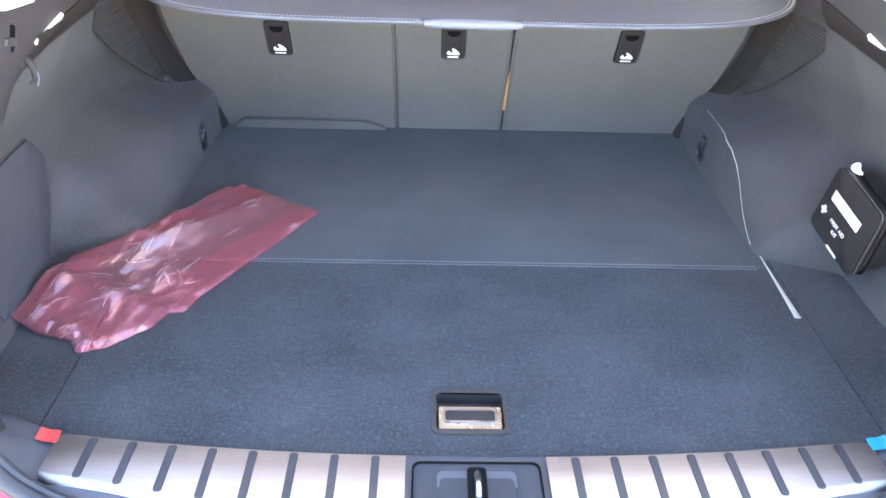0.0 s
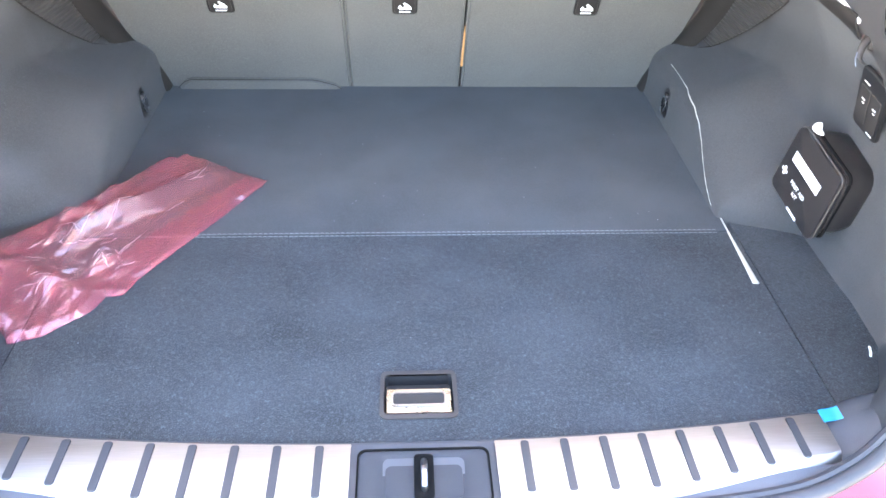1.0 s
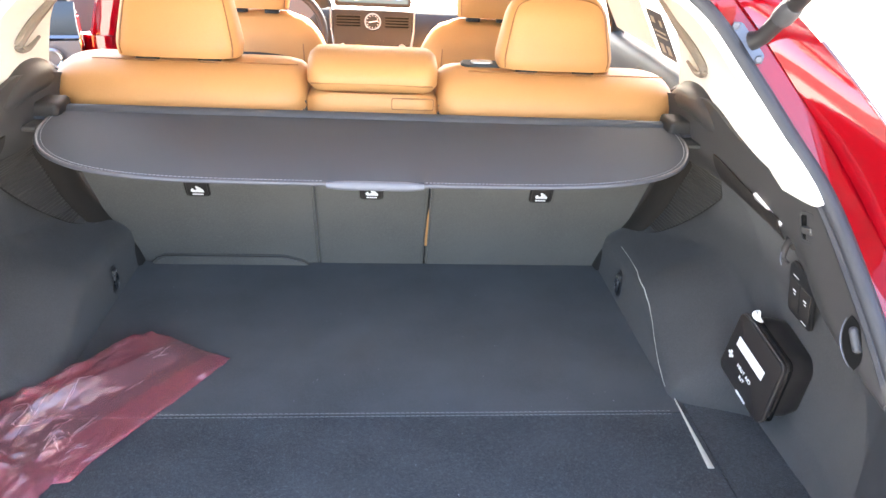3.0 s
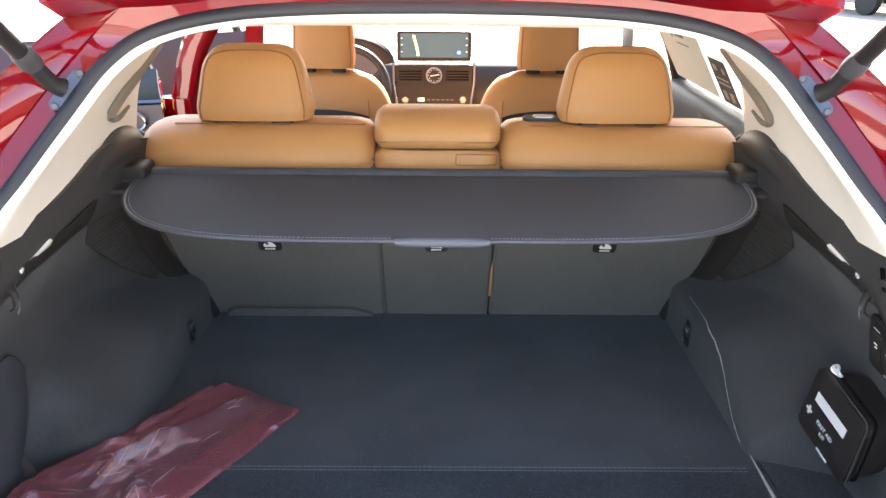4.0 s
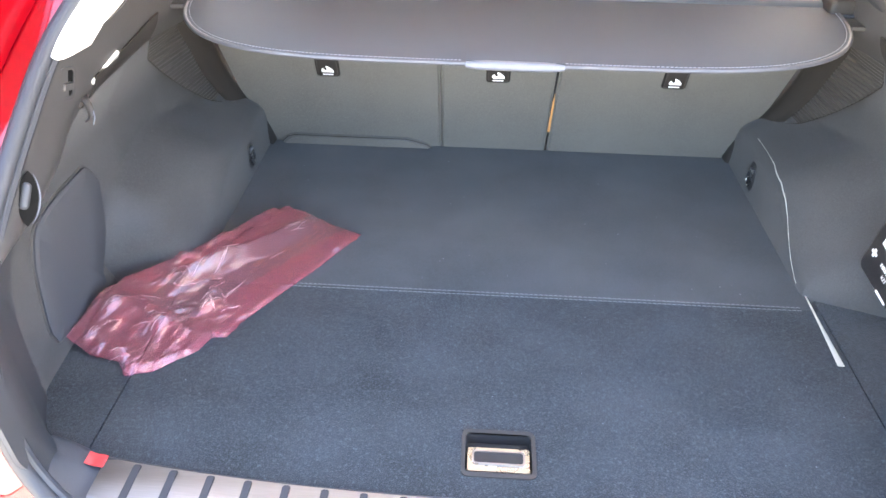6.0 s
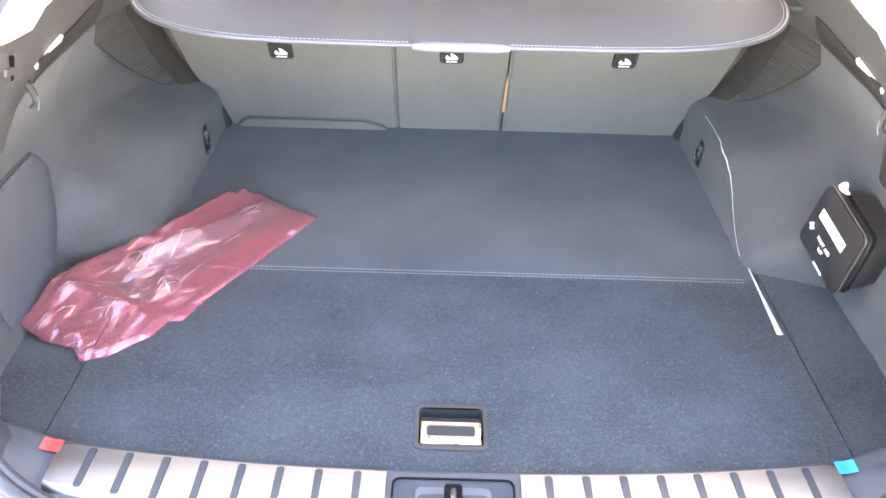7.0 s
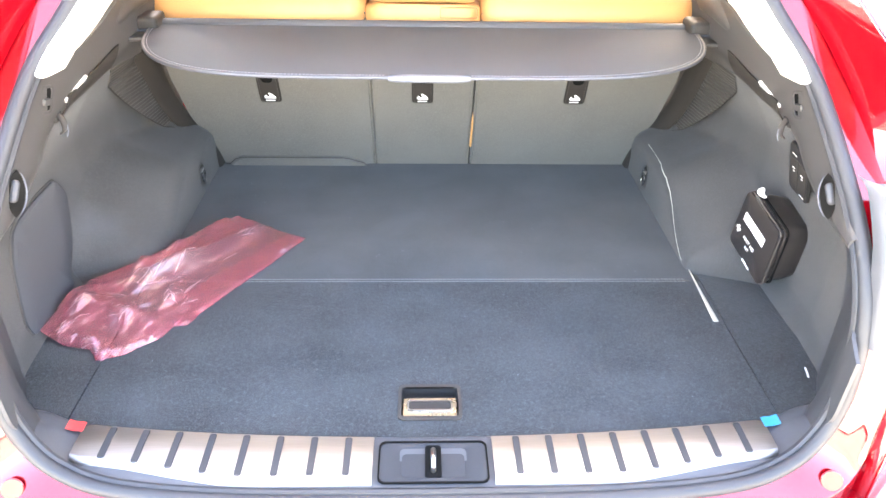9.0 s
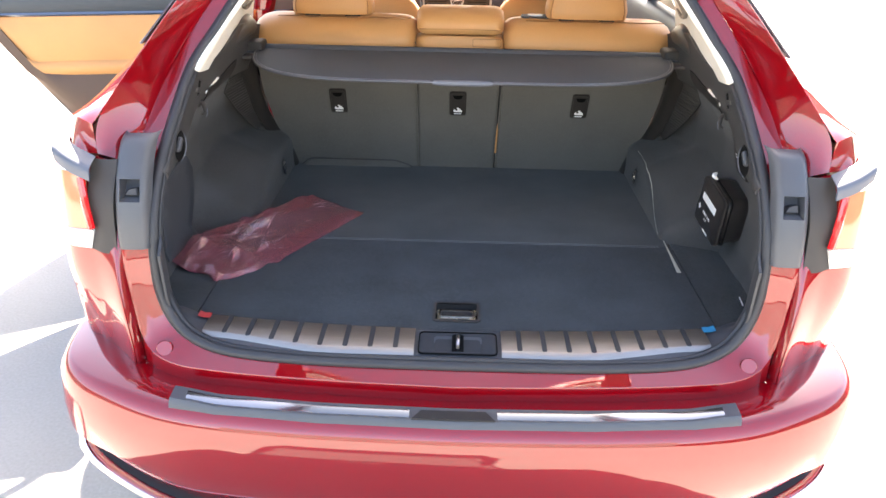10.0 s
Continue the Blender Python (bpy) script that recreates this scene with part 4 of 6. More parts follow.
bm = flat_piece([-.625 + .125 * i for i in range(11)], [.4530, .65, .85, 1.075], .750, .02)
part("front_board", bm, SMOOTH_CARPET, fl)
for s in (-1, 1):
    bm = bmesh.new()
    pts = [(.642, .012), (.68, .02), (.73, .06), (.785, .14), (.795, .25), (.795, .37), (.775, .445), (.642, .500)]
    pts = [(s * x, y) for x, y in pts]
    slab(bm, pts if s > 0 else pts[::-1], .017, pose(0, 0, .730), .002)
    part("side_board", bm, FLOOR_CARPET, fl)
bm = bmesh.new()
for y in (.4465, .4555):
    x = -.60
    while x < .60:
        n = 5
        tube(bm, [V(x, y + random.uniform(-.0006, .0006), .7502), V(x + .003, y, .7516), V(x + .0075, y, .7502)], .0008, 5)
        x += .0098
tagged(part("stitching", bm, THREAD, fl, "double row of grey stitches"), "double row of grey stitches", kind="stuff")
bm = bmesh.new()
for i in range(60):
    x, y = random.uniform(-.55, .60), random.uniform(.03, 1.0)
    a = random.uniform(0, 6.28)
    l = random.uniform(.0008, .0025)
    tube(bm, [V(x, y, .7508), V(x + l * math.cos(a), y + l * math.sin(a), .7514)], .0005, 4)
tagged(part("lint", bm, LIGHT_THREAD), "tiny pale specks of lint on the carpet", "lint", kind="stuff")
# lifting handle
hd = thing("floor_handle", (.0025, .064, .74), "black recessed lifting handle with a metal flap in the floor", "handle")
m = pose((HX0 + HX1) / 2, (HY0 + HY1) / 2 - .003, .7500)
bm = bmesh.new()
ring_plate(bm, outline(.117, .090, .011), outline(.104, .074, .007), .0035, m)
part("rim", bm, BROWN_BLACK, hd)
bm = bmesh.new()
W, H = .106, .074
pan = [[V(x, y, z) for x, y in outline(w, h, .006)] for w, h, z in ((W, H, .004), (W, H, -.002), (W - .006, H - .006, -.018), (.02, .02, -.018))]
grid(bm, [[m @ p for p in r] for r in pan], loop_v=True)
part("pan", bm, BLACK, hd)
bm = bmesh.new()
slab(bm, outline(.099, .044, .003), .004, m @ pose(0, -.010, -.0045, 2), .0015)
flap = part("flap", bm, BRASS, hd, "polished metal flap")
bm = bmesh.new()
ring_plate(bm, outline(.083, .026, .006), outline(.077, .020, .004), .005, m @ pose(0, -.008, -.0022, 2))
part("grip_edge", bm, SILVER, flap)
bm = bmesh.new()
slab(bm, outline(.078, .021, .004), .0035, m @ pose(0, -.008, -.0022, 2))
part("grip", bm, BLACK, flap, "black grip")

# ---- sill ----
sill = thing("sill_trim", (0, -.08, .72), "dark grey plastic sill trim along the cargo opening", "sill")


def seal_y(x):
    return along([(0, -.150), (.30, -.145), (.50, -.126), (.60, -.098), (.655, -.066), (.69, -.03)], abs(x))


rows = []
for i in range(57):
    x = -.70 + 1.40 * i / 56
    a, b = rear_edge(x), seal_y(x) + .012
    lift = .045 * smooth(.60, .70, abs(x))
    rows.append([V(x, a + .012 + .02 * smooth(.6, .7, abs(x)), .735), V(x, a - .002 + .02 * smooth(.6, .7, abs(x)), .748 + lift * .4), V(x, a - .012, .752 + lift * .5), V(x, a * .5 + b * .5, .752 + lift * .8), V(x, b + .008, .750 + lift), V(x, b, .742 + lift), V(x, b - .004, .72)])
part("panel", shell(refine(rows, 90, 16), .004, (0, -.1, -3)), GREY, sill)
PL_X0 = {-1: .094, 1: .107}
for s in (-1, 1):
    plate = thing("scuff_plate", (s * .35, -.07, .755), "brushed steel scuff plate with eight dark ribs on the sill", "scuff plate", "scuff plates")
    x0, x1 = PL_X0[s], .596
    rows = []
    for i in range(31):
        x = x0 + (x1 - x0) * i / 30
        a = rear_edge(x) - .009
        b = -.133 + .046 * smooth(.28, .62, x) + .004 * (x / .6)
        if i == 30:
            a -= .004
            b += .004
        rows.append([V(s * x, a, .7535), V(s * x, a - .0015, .7615), V(s * x, a * .7 + b * .3, .7635), V(s * x, b + .0150, .7632), V(s * x, b + .0125, .7622), V(s * x, b + .0015, .7508), V(s * x, b, .7475)])
    part("plate", shell(rows, .0015, (s * .3, -.1, -3)), STEEL, plate)
    for k in range(8):
        f = .085 + .1155 * k
        x = x0 + (x1 - x0) * f
        a = rear_edge(x) - .013
        b = -.133 + .046 * smooth(.28, .62, x) + .016
        bm = bmesh.new()
        lean = s * .004
        mm = frame_at((s * x, (a + b) / 2, .7632), (1, 0, 0), (lean / .06, 1, 0))
        slab(bm, outline(.0115, a - b, .0035, 3), .0034, mm, .001)
        part("rib", bm, RUBBER, plate)
# latch tray
lt = thing("latch_tray", (.0065, -.085, .745), "grey latch tray with a chrome striker in the sill", "latch")
m = pose(.0065, -.086, .7575)
bm = bmesh.new()
ring_plate(bm, outline(.183, .088, .012), outline(.178, .083, .011), .003, m)
part("rim", bm, VOID, lt, "black gap round the tray")
bm = bmesh.new()
pan = [[V(x, y, z) for x, y in outline(w, h, r)] for w, h, r, z in ((.178, .083, .011, .0005), (.172, .078, .010, .0015), (.118, .066, .009, .0012), (.112, .060, .009, -.0015), (.03, .03, .009, -.0015))]
grid(bm, [[m @ p for p in r] for r in pan], loop_v=True)
part("tray", bm, TRAY, lt)
bm = bmesh.new()
slab(bm, outline(.106, .050, .008), .0012, m @ Matrix.Translation((0, -.006, -.0022)), .001)
part("pocket", bm, TRAY, lt)
bm = bmesh.new()
slab(bm, outline(.027, .068, .006), .0048, m @ Matrix.Translation((0, .001, -.003)))
part("slot", bm, VOID, lt)
bm = bmesh.new()
tube(bm, [m @ V(0, y, z) for y, z in ((-.020, -.003), (-.018, .010), (-.010, .015), (.010, .015), (.018, .010), (.020, -.003))], .0045, 8)
part("striker", bm, SILVER, lt)
for s, mt, nm in ((-1, RED_TAPE, "red"), (1, BLUE_TAPE, "blue")):
    tp = thing(nm + "_tape", (s * .612, .0, .756), nm + " sticky tab at the end of the scuff plate", "tape")
    bm = bmesh.new()
    rows = [[V(s * (.594 + .030 * i / 4), .003 - .022 * j / 3 + .004 * i / 4, .7645 + .003 * (i / 4) ** 2 + .001 * math.sin(i * 2)) for j in range(4)] for i in range(5)]
    part("film", shell(rows, .0006, (s * .6, 0, 3)), mt, tp)


# ---- rear seats ----
def back_y(z):
    return 1.073 - .365 * (z - .75)


UPW = V(0, -.343, .939)


def pillow(bm, rows_profile, x0, x1, round_x=.03, n=14):
    """A padded bar along x with the given y-z section, its ends drawn in."""
    rows = []
    cy = sum(p[0] for p in rows_profile) / len(rows_profile)
    cz = sum(p[1] for p in rows_profile) / len(rows_profile)
    for i in range(n + 1):
        f = i / n
        u = 2 * f - 1
        x = x0 + (x1 - x0) * (.5 + .5 * math.copysign(abs(u) ** .8, u))
        d = min(x - x0, x1 - x) / round_x
        k = 1 if d >= 1 else math.sqrt(max(0, 1 - (1 - d) ** 2)) * .35 + .65
        rows.append([V(x, cy + (y - cy) * k, cz + (z - cz) * k) for y, z in rows_profile])
    vs = grid(bm, rows, loop_v=True)
    bm.faces.new(vs[0])
    bm.faces.new(vs[-1][::-1])


def headrest(parent, x, y, z0, w, h, d, lean=8, top_w=.86):
    """A padded head restraint on two posts, with a piped rear face."""
    n = 32

    def skin(a, f, out=0.0):
        low = math.sin(min(1, f * 5) * math.pi / 2)
        cap = math.sqrt(max(0, 1 - (max(0, f - .66) / .34) ** 2))
        ww = w / 2 * (1 + (top_w - 1) * f ** 1.2) * (.95 + .05 * low) * (.60 + .40 * cap) + out
        dd = d / 2 * (1.0 - .30 * f) * (.85 + .15 * low) * (.30 + .70 * cap) + out
        yy = y + math.tan(radians(lean)) * h * (f - .5)
        return V(x + math.copysign(abs(math.cos(a)) ** .5, math.cos(a)) * ww, yy + math.copysign(abs(math.sin(a)) ** .55, math.sin(a)) * dd, z0 + h * f + out * (f > .9))

    bm = bmesh.new()
    vs = grid(bm, [[skin(2 * math.pi * k / n, (lvl / 30) ** .9) for k in range(n)] for lvl in range(31)], loop_v=True)
    bm.faces.new(vs[0][::-1])
    bm.faces.new(vs[-1])
    hr = part("headrest", bm, TAN, parent, "tan leather head restraint", sharp=60)
    bm = bmesh.new()
    up = [skin(radians(-142), .02 + .80 * k / 20, .0004) for k in range(21)]
    over = [skin(radians(-142 + 104 * k / 20), .82 + .12 * math.sin(math.pi * k / 20) ** .5, .0004) for k in range(1, 20)]
    down = [skin(radians(-38), .82 - .80 * k / 20, .0004) for k in range(21)]
    tube(bm, up + over + down, .0017, 6)
    part("piping", bm, TAN_SEAM, hr)
    for k in (-1, 1):
        bm = bmesh.new()
        tube(bm, [V(x + k * w * .24, y, z0 - .07), V(x + k * w * .24, y, z0 + .02)], .0065, 8)
        part("post", bm, CHROME, hr)
        bm = bmesh.new()
        slab(bm, outline(.050, .036, .010), .012, pose(x + k * w * .24, y - d * .30, z0 - .014), .003)
        part("post_guide", bm, BLACK, hr)


def tether_cover(x, group):
    tc = thing("tether_cover", (x, back_y(1.02), .98), "black child-seat tether cover with a white marking", "anchor cover", group)
    m = frame_at((x, back_y(1.025) - .0005, 1.025), (1, 0, 0), UPW)
    bm = bmesh.new()
    slab(bm, outline(.058, .098, .009), .006, m, .002)
    part("plate", bm, PILLAR, tc)
    bm = bmesh.new()
    ring_plate(bm, outline(.050, .090, .007), outline(.046, .086, .006), .0075, m)
    part("edge", bm, BROWN_BLACK, tc)
    bm = bmesh.new()
    slab(bm, [(-.017, .006), (-.013, -.005), (-.006, -.009), (.006, -.009), (.013, -.005), (.017, .006)], .0015, m @ Matrix.Translation((0, .030, .006)))
    part("finger_hole", bm, VOID, tc)
    bm = bmesh.new()
    slab(bm, [(-.014, -.011), (.018, -.011), (.018, -.004), (.010, .005), (.000, .012), (-.004, .010), (.000, .000), (-.006, -.004), (-.012, .004), (-.016, .000), (-.018, -.006)], .0008, m @ Matrix.Translation((0, -.024, .0062)) @ Matrix.Diagonal((.85, .85, 1, 1)))
    part("symbol", bm, WHITE, tc, "white symbol")
    bm = bmesh.new()
    slab(bm, outline(.026, .0035, .001), .0008, m @ Matrix.Translation((0, -.040, .0062)))
    part("caption_bar", bm, WHITE, tc)


def rear_seat(x0, x1, outer, label):
    st = thing("rear_seat", ((x0 + x1) / 2, 1.05, .70), label, "car seat", "rear seats")
    bm = bmesh.new()
    top = 1.245
    out = [(.630, .745), (.632, .80), (.645, .865), (.664, .93), (.682, 1.05), (.690, top)]
    if outer:
        edge = [(outer * x, z) for x, z in out]
        inner = x1 if outer < 0 else x0
        pts = [(inner, .745)] + edge + [(inner, top)]
    else:
        pts = [(x0, .745), (x1, .745), (x1, top), (x0, top)]
    fr, bk = [], []
    for x, z in pts:
        fr.append(bm.verts.new((x, back_y(z), z)))
        bk.append(bm.verts.new((x, back_y(z) + .035, z)))
    n = len(pts)
    for i in range(n):
        bm.faces.new((fr[i], fr[(i + 1) % n], bk[(i + 1) % n], bk[i]))
    f1 = bm.faces.new(fr)
    bm.faces.new(bk[::-1])
    bmesh.ops.bevel(bm, geom=[e for e in f1.edges], offset=.006, segments=3, affect='EDGES')
    part("back_panel", bm, SEAT_FELT, st, "grey felt seat back panel")
    return st


SX0, SX1 = -.1505, .1335
left_seat = rear_seat(-.69, SX0 - .0014, -1, "rear seat with tan leather top and grey felt back, folded up")
mid_seat = rear_seat(SX0 + .0014, SX1 - .003, 0, "narrow middle rear seat with tan leather armrest top")
right_seat = rear_seat(SX1 + .003, .69, 1, "rear seat with tan leather top and grey felt back")
for x in (-.4265, -.010, .4125):
    tether_cover(x, "tether covers")
# black slab added behind the seat gaps to keep them dark
bm = bmesh.new()
slab(bm, [(-.20, -.30), (.20, -.30), (.20, .20), (-.20, .20)], .012, frame_at((-.01, back_y(1.0) + .052, 1.0), (1, 0, 0), UPW))
part("gap_backing", bm, BLACK, mid_seat)
# loose flap at the foot of the wide seat
flp = thing("seat_flap", (-.37, 1.06, .75), "grey felt flap tucked along the foot of the seat", "flap")
m = frame_at((-.385, back_y(.768) - .001, .766), (1, 0, 0), UPW)
bm = bmesh.new()
slab(bm, [(-.20, -.020), (.21, -.020), (.195, -.004), (.155, .012), (.14, .016), (-.165, .017), (-.18, .010), (-.20, -.010)], .013, m, .005)
part("felt", bm, SEAT_FELT, flp)
# dark tube that draws the shadow line above the flap
bm = bmesh.new()
tube(bm, [m @ V(x, y, .010) for x, y in ((.21, -.014), (.197, -.001), (.157, .0145), (.14, .0185), (0, .0190), (-.165, .0195), (-.183, .012), (-.202, -.008))], .0012, 6)
part("gap", bm, PILLAR, flp, "dark line for the shade along the flap")
# tan edge showing in the gap between the seats
bm = bmesh.new()
slab(bm, [(-.003, -.060), (.003, -.060), (.0026, .045), (.0005, .075), (-.0016, .045)], .004, frame_at((SX1, back_y(.875) + .008, .875), (1, 0, 0), UPW))
part("seat_edge", bm, TAN, right_seat, "tan leather edge showing in the gap")

PROF = [(.925, 1.205), (.885, 1.208), (.868, 1.222), (.872, 1.255), (.890, 1.285), (.925, 1.305), (.975, 1.316), (1.03, 1.312), (1.07, 1.29), (1.09, 1.24), (1.09, 1.205)]
for st, x0, x1 in ((left_seat, -.675, SX0 - .001), (right_seat, SX1 + .001, .672)):
    bm = bmesh.new()
    pillow(bm, PROF, x0, x1, .075, 22)
    part("shoulder_pad", bm, TAN, st, "tan leather seat shoulder", sharp=60)
    bm = bmesh.new()
    tube(bm, [V(x, .945, 1.3118) for x in [x0 + .07 + (x1 - x0 - .09) * i / 10 for i in range(11)]], .0016, 5)
    part("seam", bm, TAN_SEAM, st)
headrest(left_seat, -.428, 1.00, 1.319, .272, .160, .125, top_w=.76)
headrest(right_seat, .402, 1.00, 1.319, .272, .160, .125, top_w=.76)
PM = [(.920, 1.19), (.885, 1.192), (.872, 1.205), (.870, 1.258), (.878, 1.270), (.99, 1.272), (1.06, 1.24), (1.08, 1.19)]
bm = bmesh.new()
pillow(bm, PM, SX0 + .001, SX1 - .001, .012, 8)
part("lower_pad", bm, TAN, mid_seat, "tan leather lower pad", sharp=50)
PT = [(.875, 1.275), (.865, 1.280), (.860, 1.296), (.866, 1.316), (.890, 1.334), (.94, 1.346), (1.00, 1.348), (1.04, 1.335), (1.06, 1.30), (1.06, 1.275)]
bm = bmesh.new()
pillow(bm, PT, SX0 + .003, SX1 - .003, .035, 16)
arm = part("armrest_pad", bm, TAN, mid_seat, "padded tan leather armrest", sharp=60)
bm = bmesh.new()
tube(bm, [V(x, .8618, 1.292 + .003 * math.cos((x + .01) * 9)) for x in [SX0 + .012 + .258 * i / 14 for i in range(15)]], .0018, 5)
part("seam", bm, TAN_SEAM, arm)
bm = bmesh.new()
ring_plate(bm, outline(.092, .026, .004), outline(.088, .022, .003), .003, frame_at((.078, .8725, 1.252), (1, 0, 0), (0, 0, 1)))
part("pull_outline", bm, TAN_SEAM, mid_seat)
# recline plate on the right seat's shoulder
rp = thing("recline_plate", (.235, .985, 1.315), "black recline plate with a silver button on the seat shoulder", "button plate")
bm = bmesh.new()
slab(bm, outline(.095, .040, .012), .008, pose(.238, .990, 1.314, 4), .003)
part("plate", bm, BLACK, rp)
bm = bmesh.new()
slab(bm, outline(.050, .022, .008), .004, pose(.238, .990, 1.321, 4), .0015)
part("button", bm, SILVER, rp)

# ---- cargo cover ----
cc = thing("cargo_cover", (0, .80, 1.22), "dark grey vinyl cargo cover with stitched edge and pull tab", "cargo cover")


def cover_edge(x):
    return .800 - .322 * max(0, 1 - (abs(x) / .640) ** 5) ** (1 / 2.2)


def cover_z(x, y):
    return 1.231 - .009 * max(0, (.81 - y) / .33) ** 1.5


xs = [-.6399 * math.cos(math.pi * i / 60) for i in range(61)]
rows = [[V(x, .812 + (cover_edge(x) - .812) * j / 12, cover_z(x, .812 + (cover_edge(x) - .812) * j / 12)) for j in range(13)] for x in xs]
part("fabric", shell(rows, .0025, (0, .6, -3)), COVER, cc)
edge = [V(x, cover_edge(x), cover_z(x, cover_edge(x))) for x in xs]
edge[0].y = edge[-1].y = .79
bm = bmesh.new()
tube(bm, edge, .0042, 8)
part("piping", bm, PIPING, cc, "grey piping")
bm = bmesh.new()
inner = [Vector((x * .990, cover_edge(x) + .0065, 0)) for x in xs]
for a, b in zip(inner, inner[1:]):
    n = max(1, int((b - a).length / .0062))
    for k in range(n):
        p, q = a.lerp(b, (k + .12) / n), a.lerp(b, (k + .78) / n)
        if abs(p.x) > .086:
            tube(bm, [V(p.x, p.y, cover_z(p.x, p.y) + .0027), V(q.x, q.y, cover_z(q.x, q.y) + .0030)], .0008, 4)
tagged(part("stitching", bm, LIGHT_THREAD, cc, "pale blue-grey stitches"), "pale blue-grey stitches", kind="stuff")
bm = bmesh.new()
rows = []
for i in range(13):
    x = -.078 + .161 * i / 12
    drop = .006 * (abs(i - 6) / 6) ** 6
    rows.append([V(x, .520 - drop, cover_z(x, .52) + .001), V(x, .516 - drop, cover_z(x, .516) + .006), V(x, .490, cover_z(x, .49) + .006), V(x, .474, cover_z(x, .474) + .004)])
part("tab", shell(rows, .004, (0, .5, -3)), COVER, cc, "grey pull tab")
bm = bmesh.new()
tube(bm, [V(-.079 + .163 * i / 8, .472, 1.2225) for i in range(9)], [.005, .0075, .008, .008, .008, .008, .008, .0075, .005], 10)
part("tab_edge", bm, SLATE, cc, "pale grey tab edge")
bm = bmesh.new()
tube(bm, [V(-.632, .828, 1.227), V(-.2, .828, 1.227), V(.2, .828, 1.227), V(.632, .828, 1.227)], .0175, 18, flat=.95)
part("cassette", bm, GREY, cc, "dark grey roller cassette")
for s in (-1, 1):
    bm = bmesh.new()
    # cap lengthened to close a gap that let sun onto the floor
    box(bm, (.056, .074, .042), (s * .650, .812, 1.237), (0, 0, 0), .010, 3)
    cap = part("end_cap", bm, BROWN_BLACK, cc)
    bm = bmesh.new()
    box(bm, (.044, .020, .007), (s * .650, .800, 1.252), (-14, 0, 0), .003)
    part("release_tab", bm, BLACK, cap)
    # added block, stops sun leaking in beside the fabric's end
    bm = bmesh.new()
    box(bm, (.052, .062, .010), (s * .650, .752, 1.222), (0, 0, 0), .004)
    part("leak_block", bm, TRIM, cap)
    bm = bmesh.new()
    box(bm, (.040, .012, .006), (s * .652, .775, 1.2295), (0, 0, 0), .002)
    part("slide", bm, GREY, cap)


# ---- cabin trim ----
for s in (-1, 1):
    pt = thing("pillar_lining", (s * .62, .5, 1.30), "cream pillar lining beside the cargo opening", "pillar lining", "pillar linings")
    R = [
        [(.657, .272, 1.288), (.674, .42, 1.262), (.686, .57, 1.236), (.692, .73, 1.226), (.694, .90, 1.226)],
        [(.620, .350, 1.372), (.645, .48, 1.376), (.658, .61, 1.382), (.666, .76, 1.388), (.668, .92, 1.395)],
        [(.578, .410, 1.440), (.608, .53, 1.446), (.626, .66, 1.450), (.636, .80, 1.453), (.638, .95, 1.456)],
        [(.522, .458, 1.512), (.555, .57, 1.515), (.578, .70, 1.517), (.590, .84, 1.518), (.594, .97, 1.52)],
        [(.458, .489, 1.553), (.475, .58, 1.560), (.482, .67, 1.563), (.488, .76, 1.565), (.49, .84, 1.568)],
        [(.350, .506, 1.576), (.350, .57, 1.570), (.350, .66, 1.573), (.350, .76, 1.577), (.35, .86, 1.58)],
        [(.170, .514, 1.585), (.170, .565, 1.572), (.170, .66, 1.574), (.170, .76, 1.58), (.17, .86, 1.584)],
        [(0, .517, 1.587), (0, .566, 1.573), (0, .66, 1.575), (0, .76, 1.581), (0, .86, 1.585)]]
    R = [[a] + [pull(p, f) for p, f in zip(r, (1, .7, .4, .15, 0))] for a, r in zip(SEAL[10:], R)]
    rows = refine([[mirror(p, s) for p in r] for r in R], 44, 24)
    part("panel", shell(rows, .004, (s * 3, .6, 3)), CREAM, pt)
    bm = bmesh.new()
    loop = spline([mirror(p, s) for p in ((.614, .95, 1.484), (.630, .92, 1.462), (.645, .868, 1.430), (.653, .80, 1.402), (.657, .752, 1.379), (.660, .752, 1.366), (.660, .785, 1.361), (.654, .825, 1.376))], 30)
    tube(bm, [p + V(-s * .004, 0, 0) for p in loop], [.003 + .0062 * math.sin(math.pi * min(1, i / 29) ** .8) for i in range(30)], 8)
    part("handle_groove", bm, TAUPE, pt, "taupe curved groove")
bm = bmesh.new()
rows = [[V(x, y, z - .03 * (abs(x) / .6) ** 2) for x in (-.58, -.3, 0, .3, .58)] for y, z in ((.85, 1.588), (1.4, 1.622), (2.0, 1.625), (2.32, 1.60))]
part("headliner", shell(refine(rows, 12, 12), .004, (0, 1.5, 4)), CREAM, car, "cream headliner")


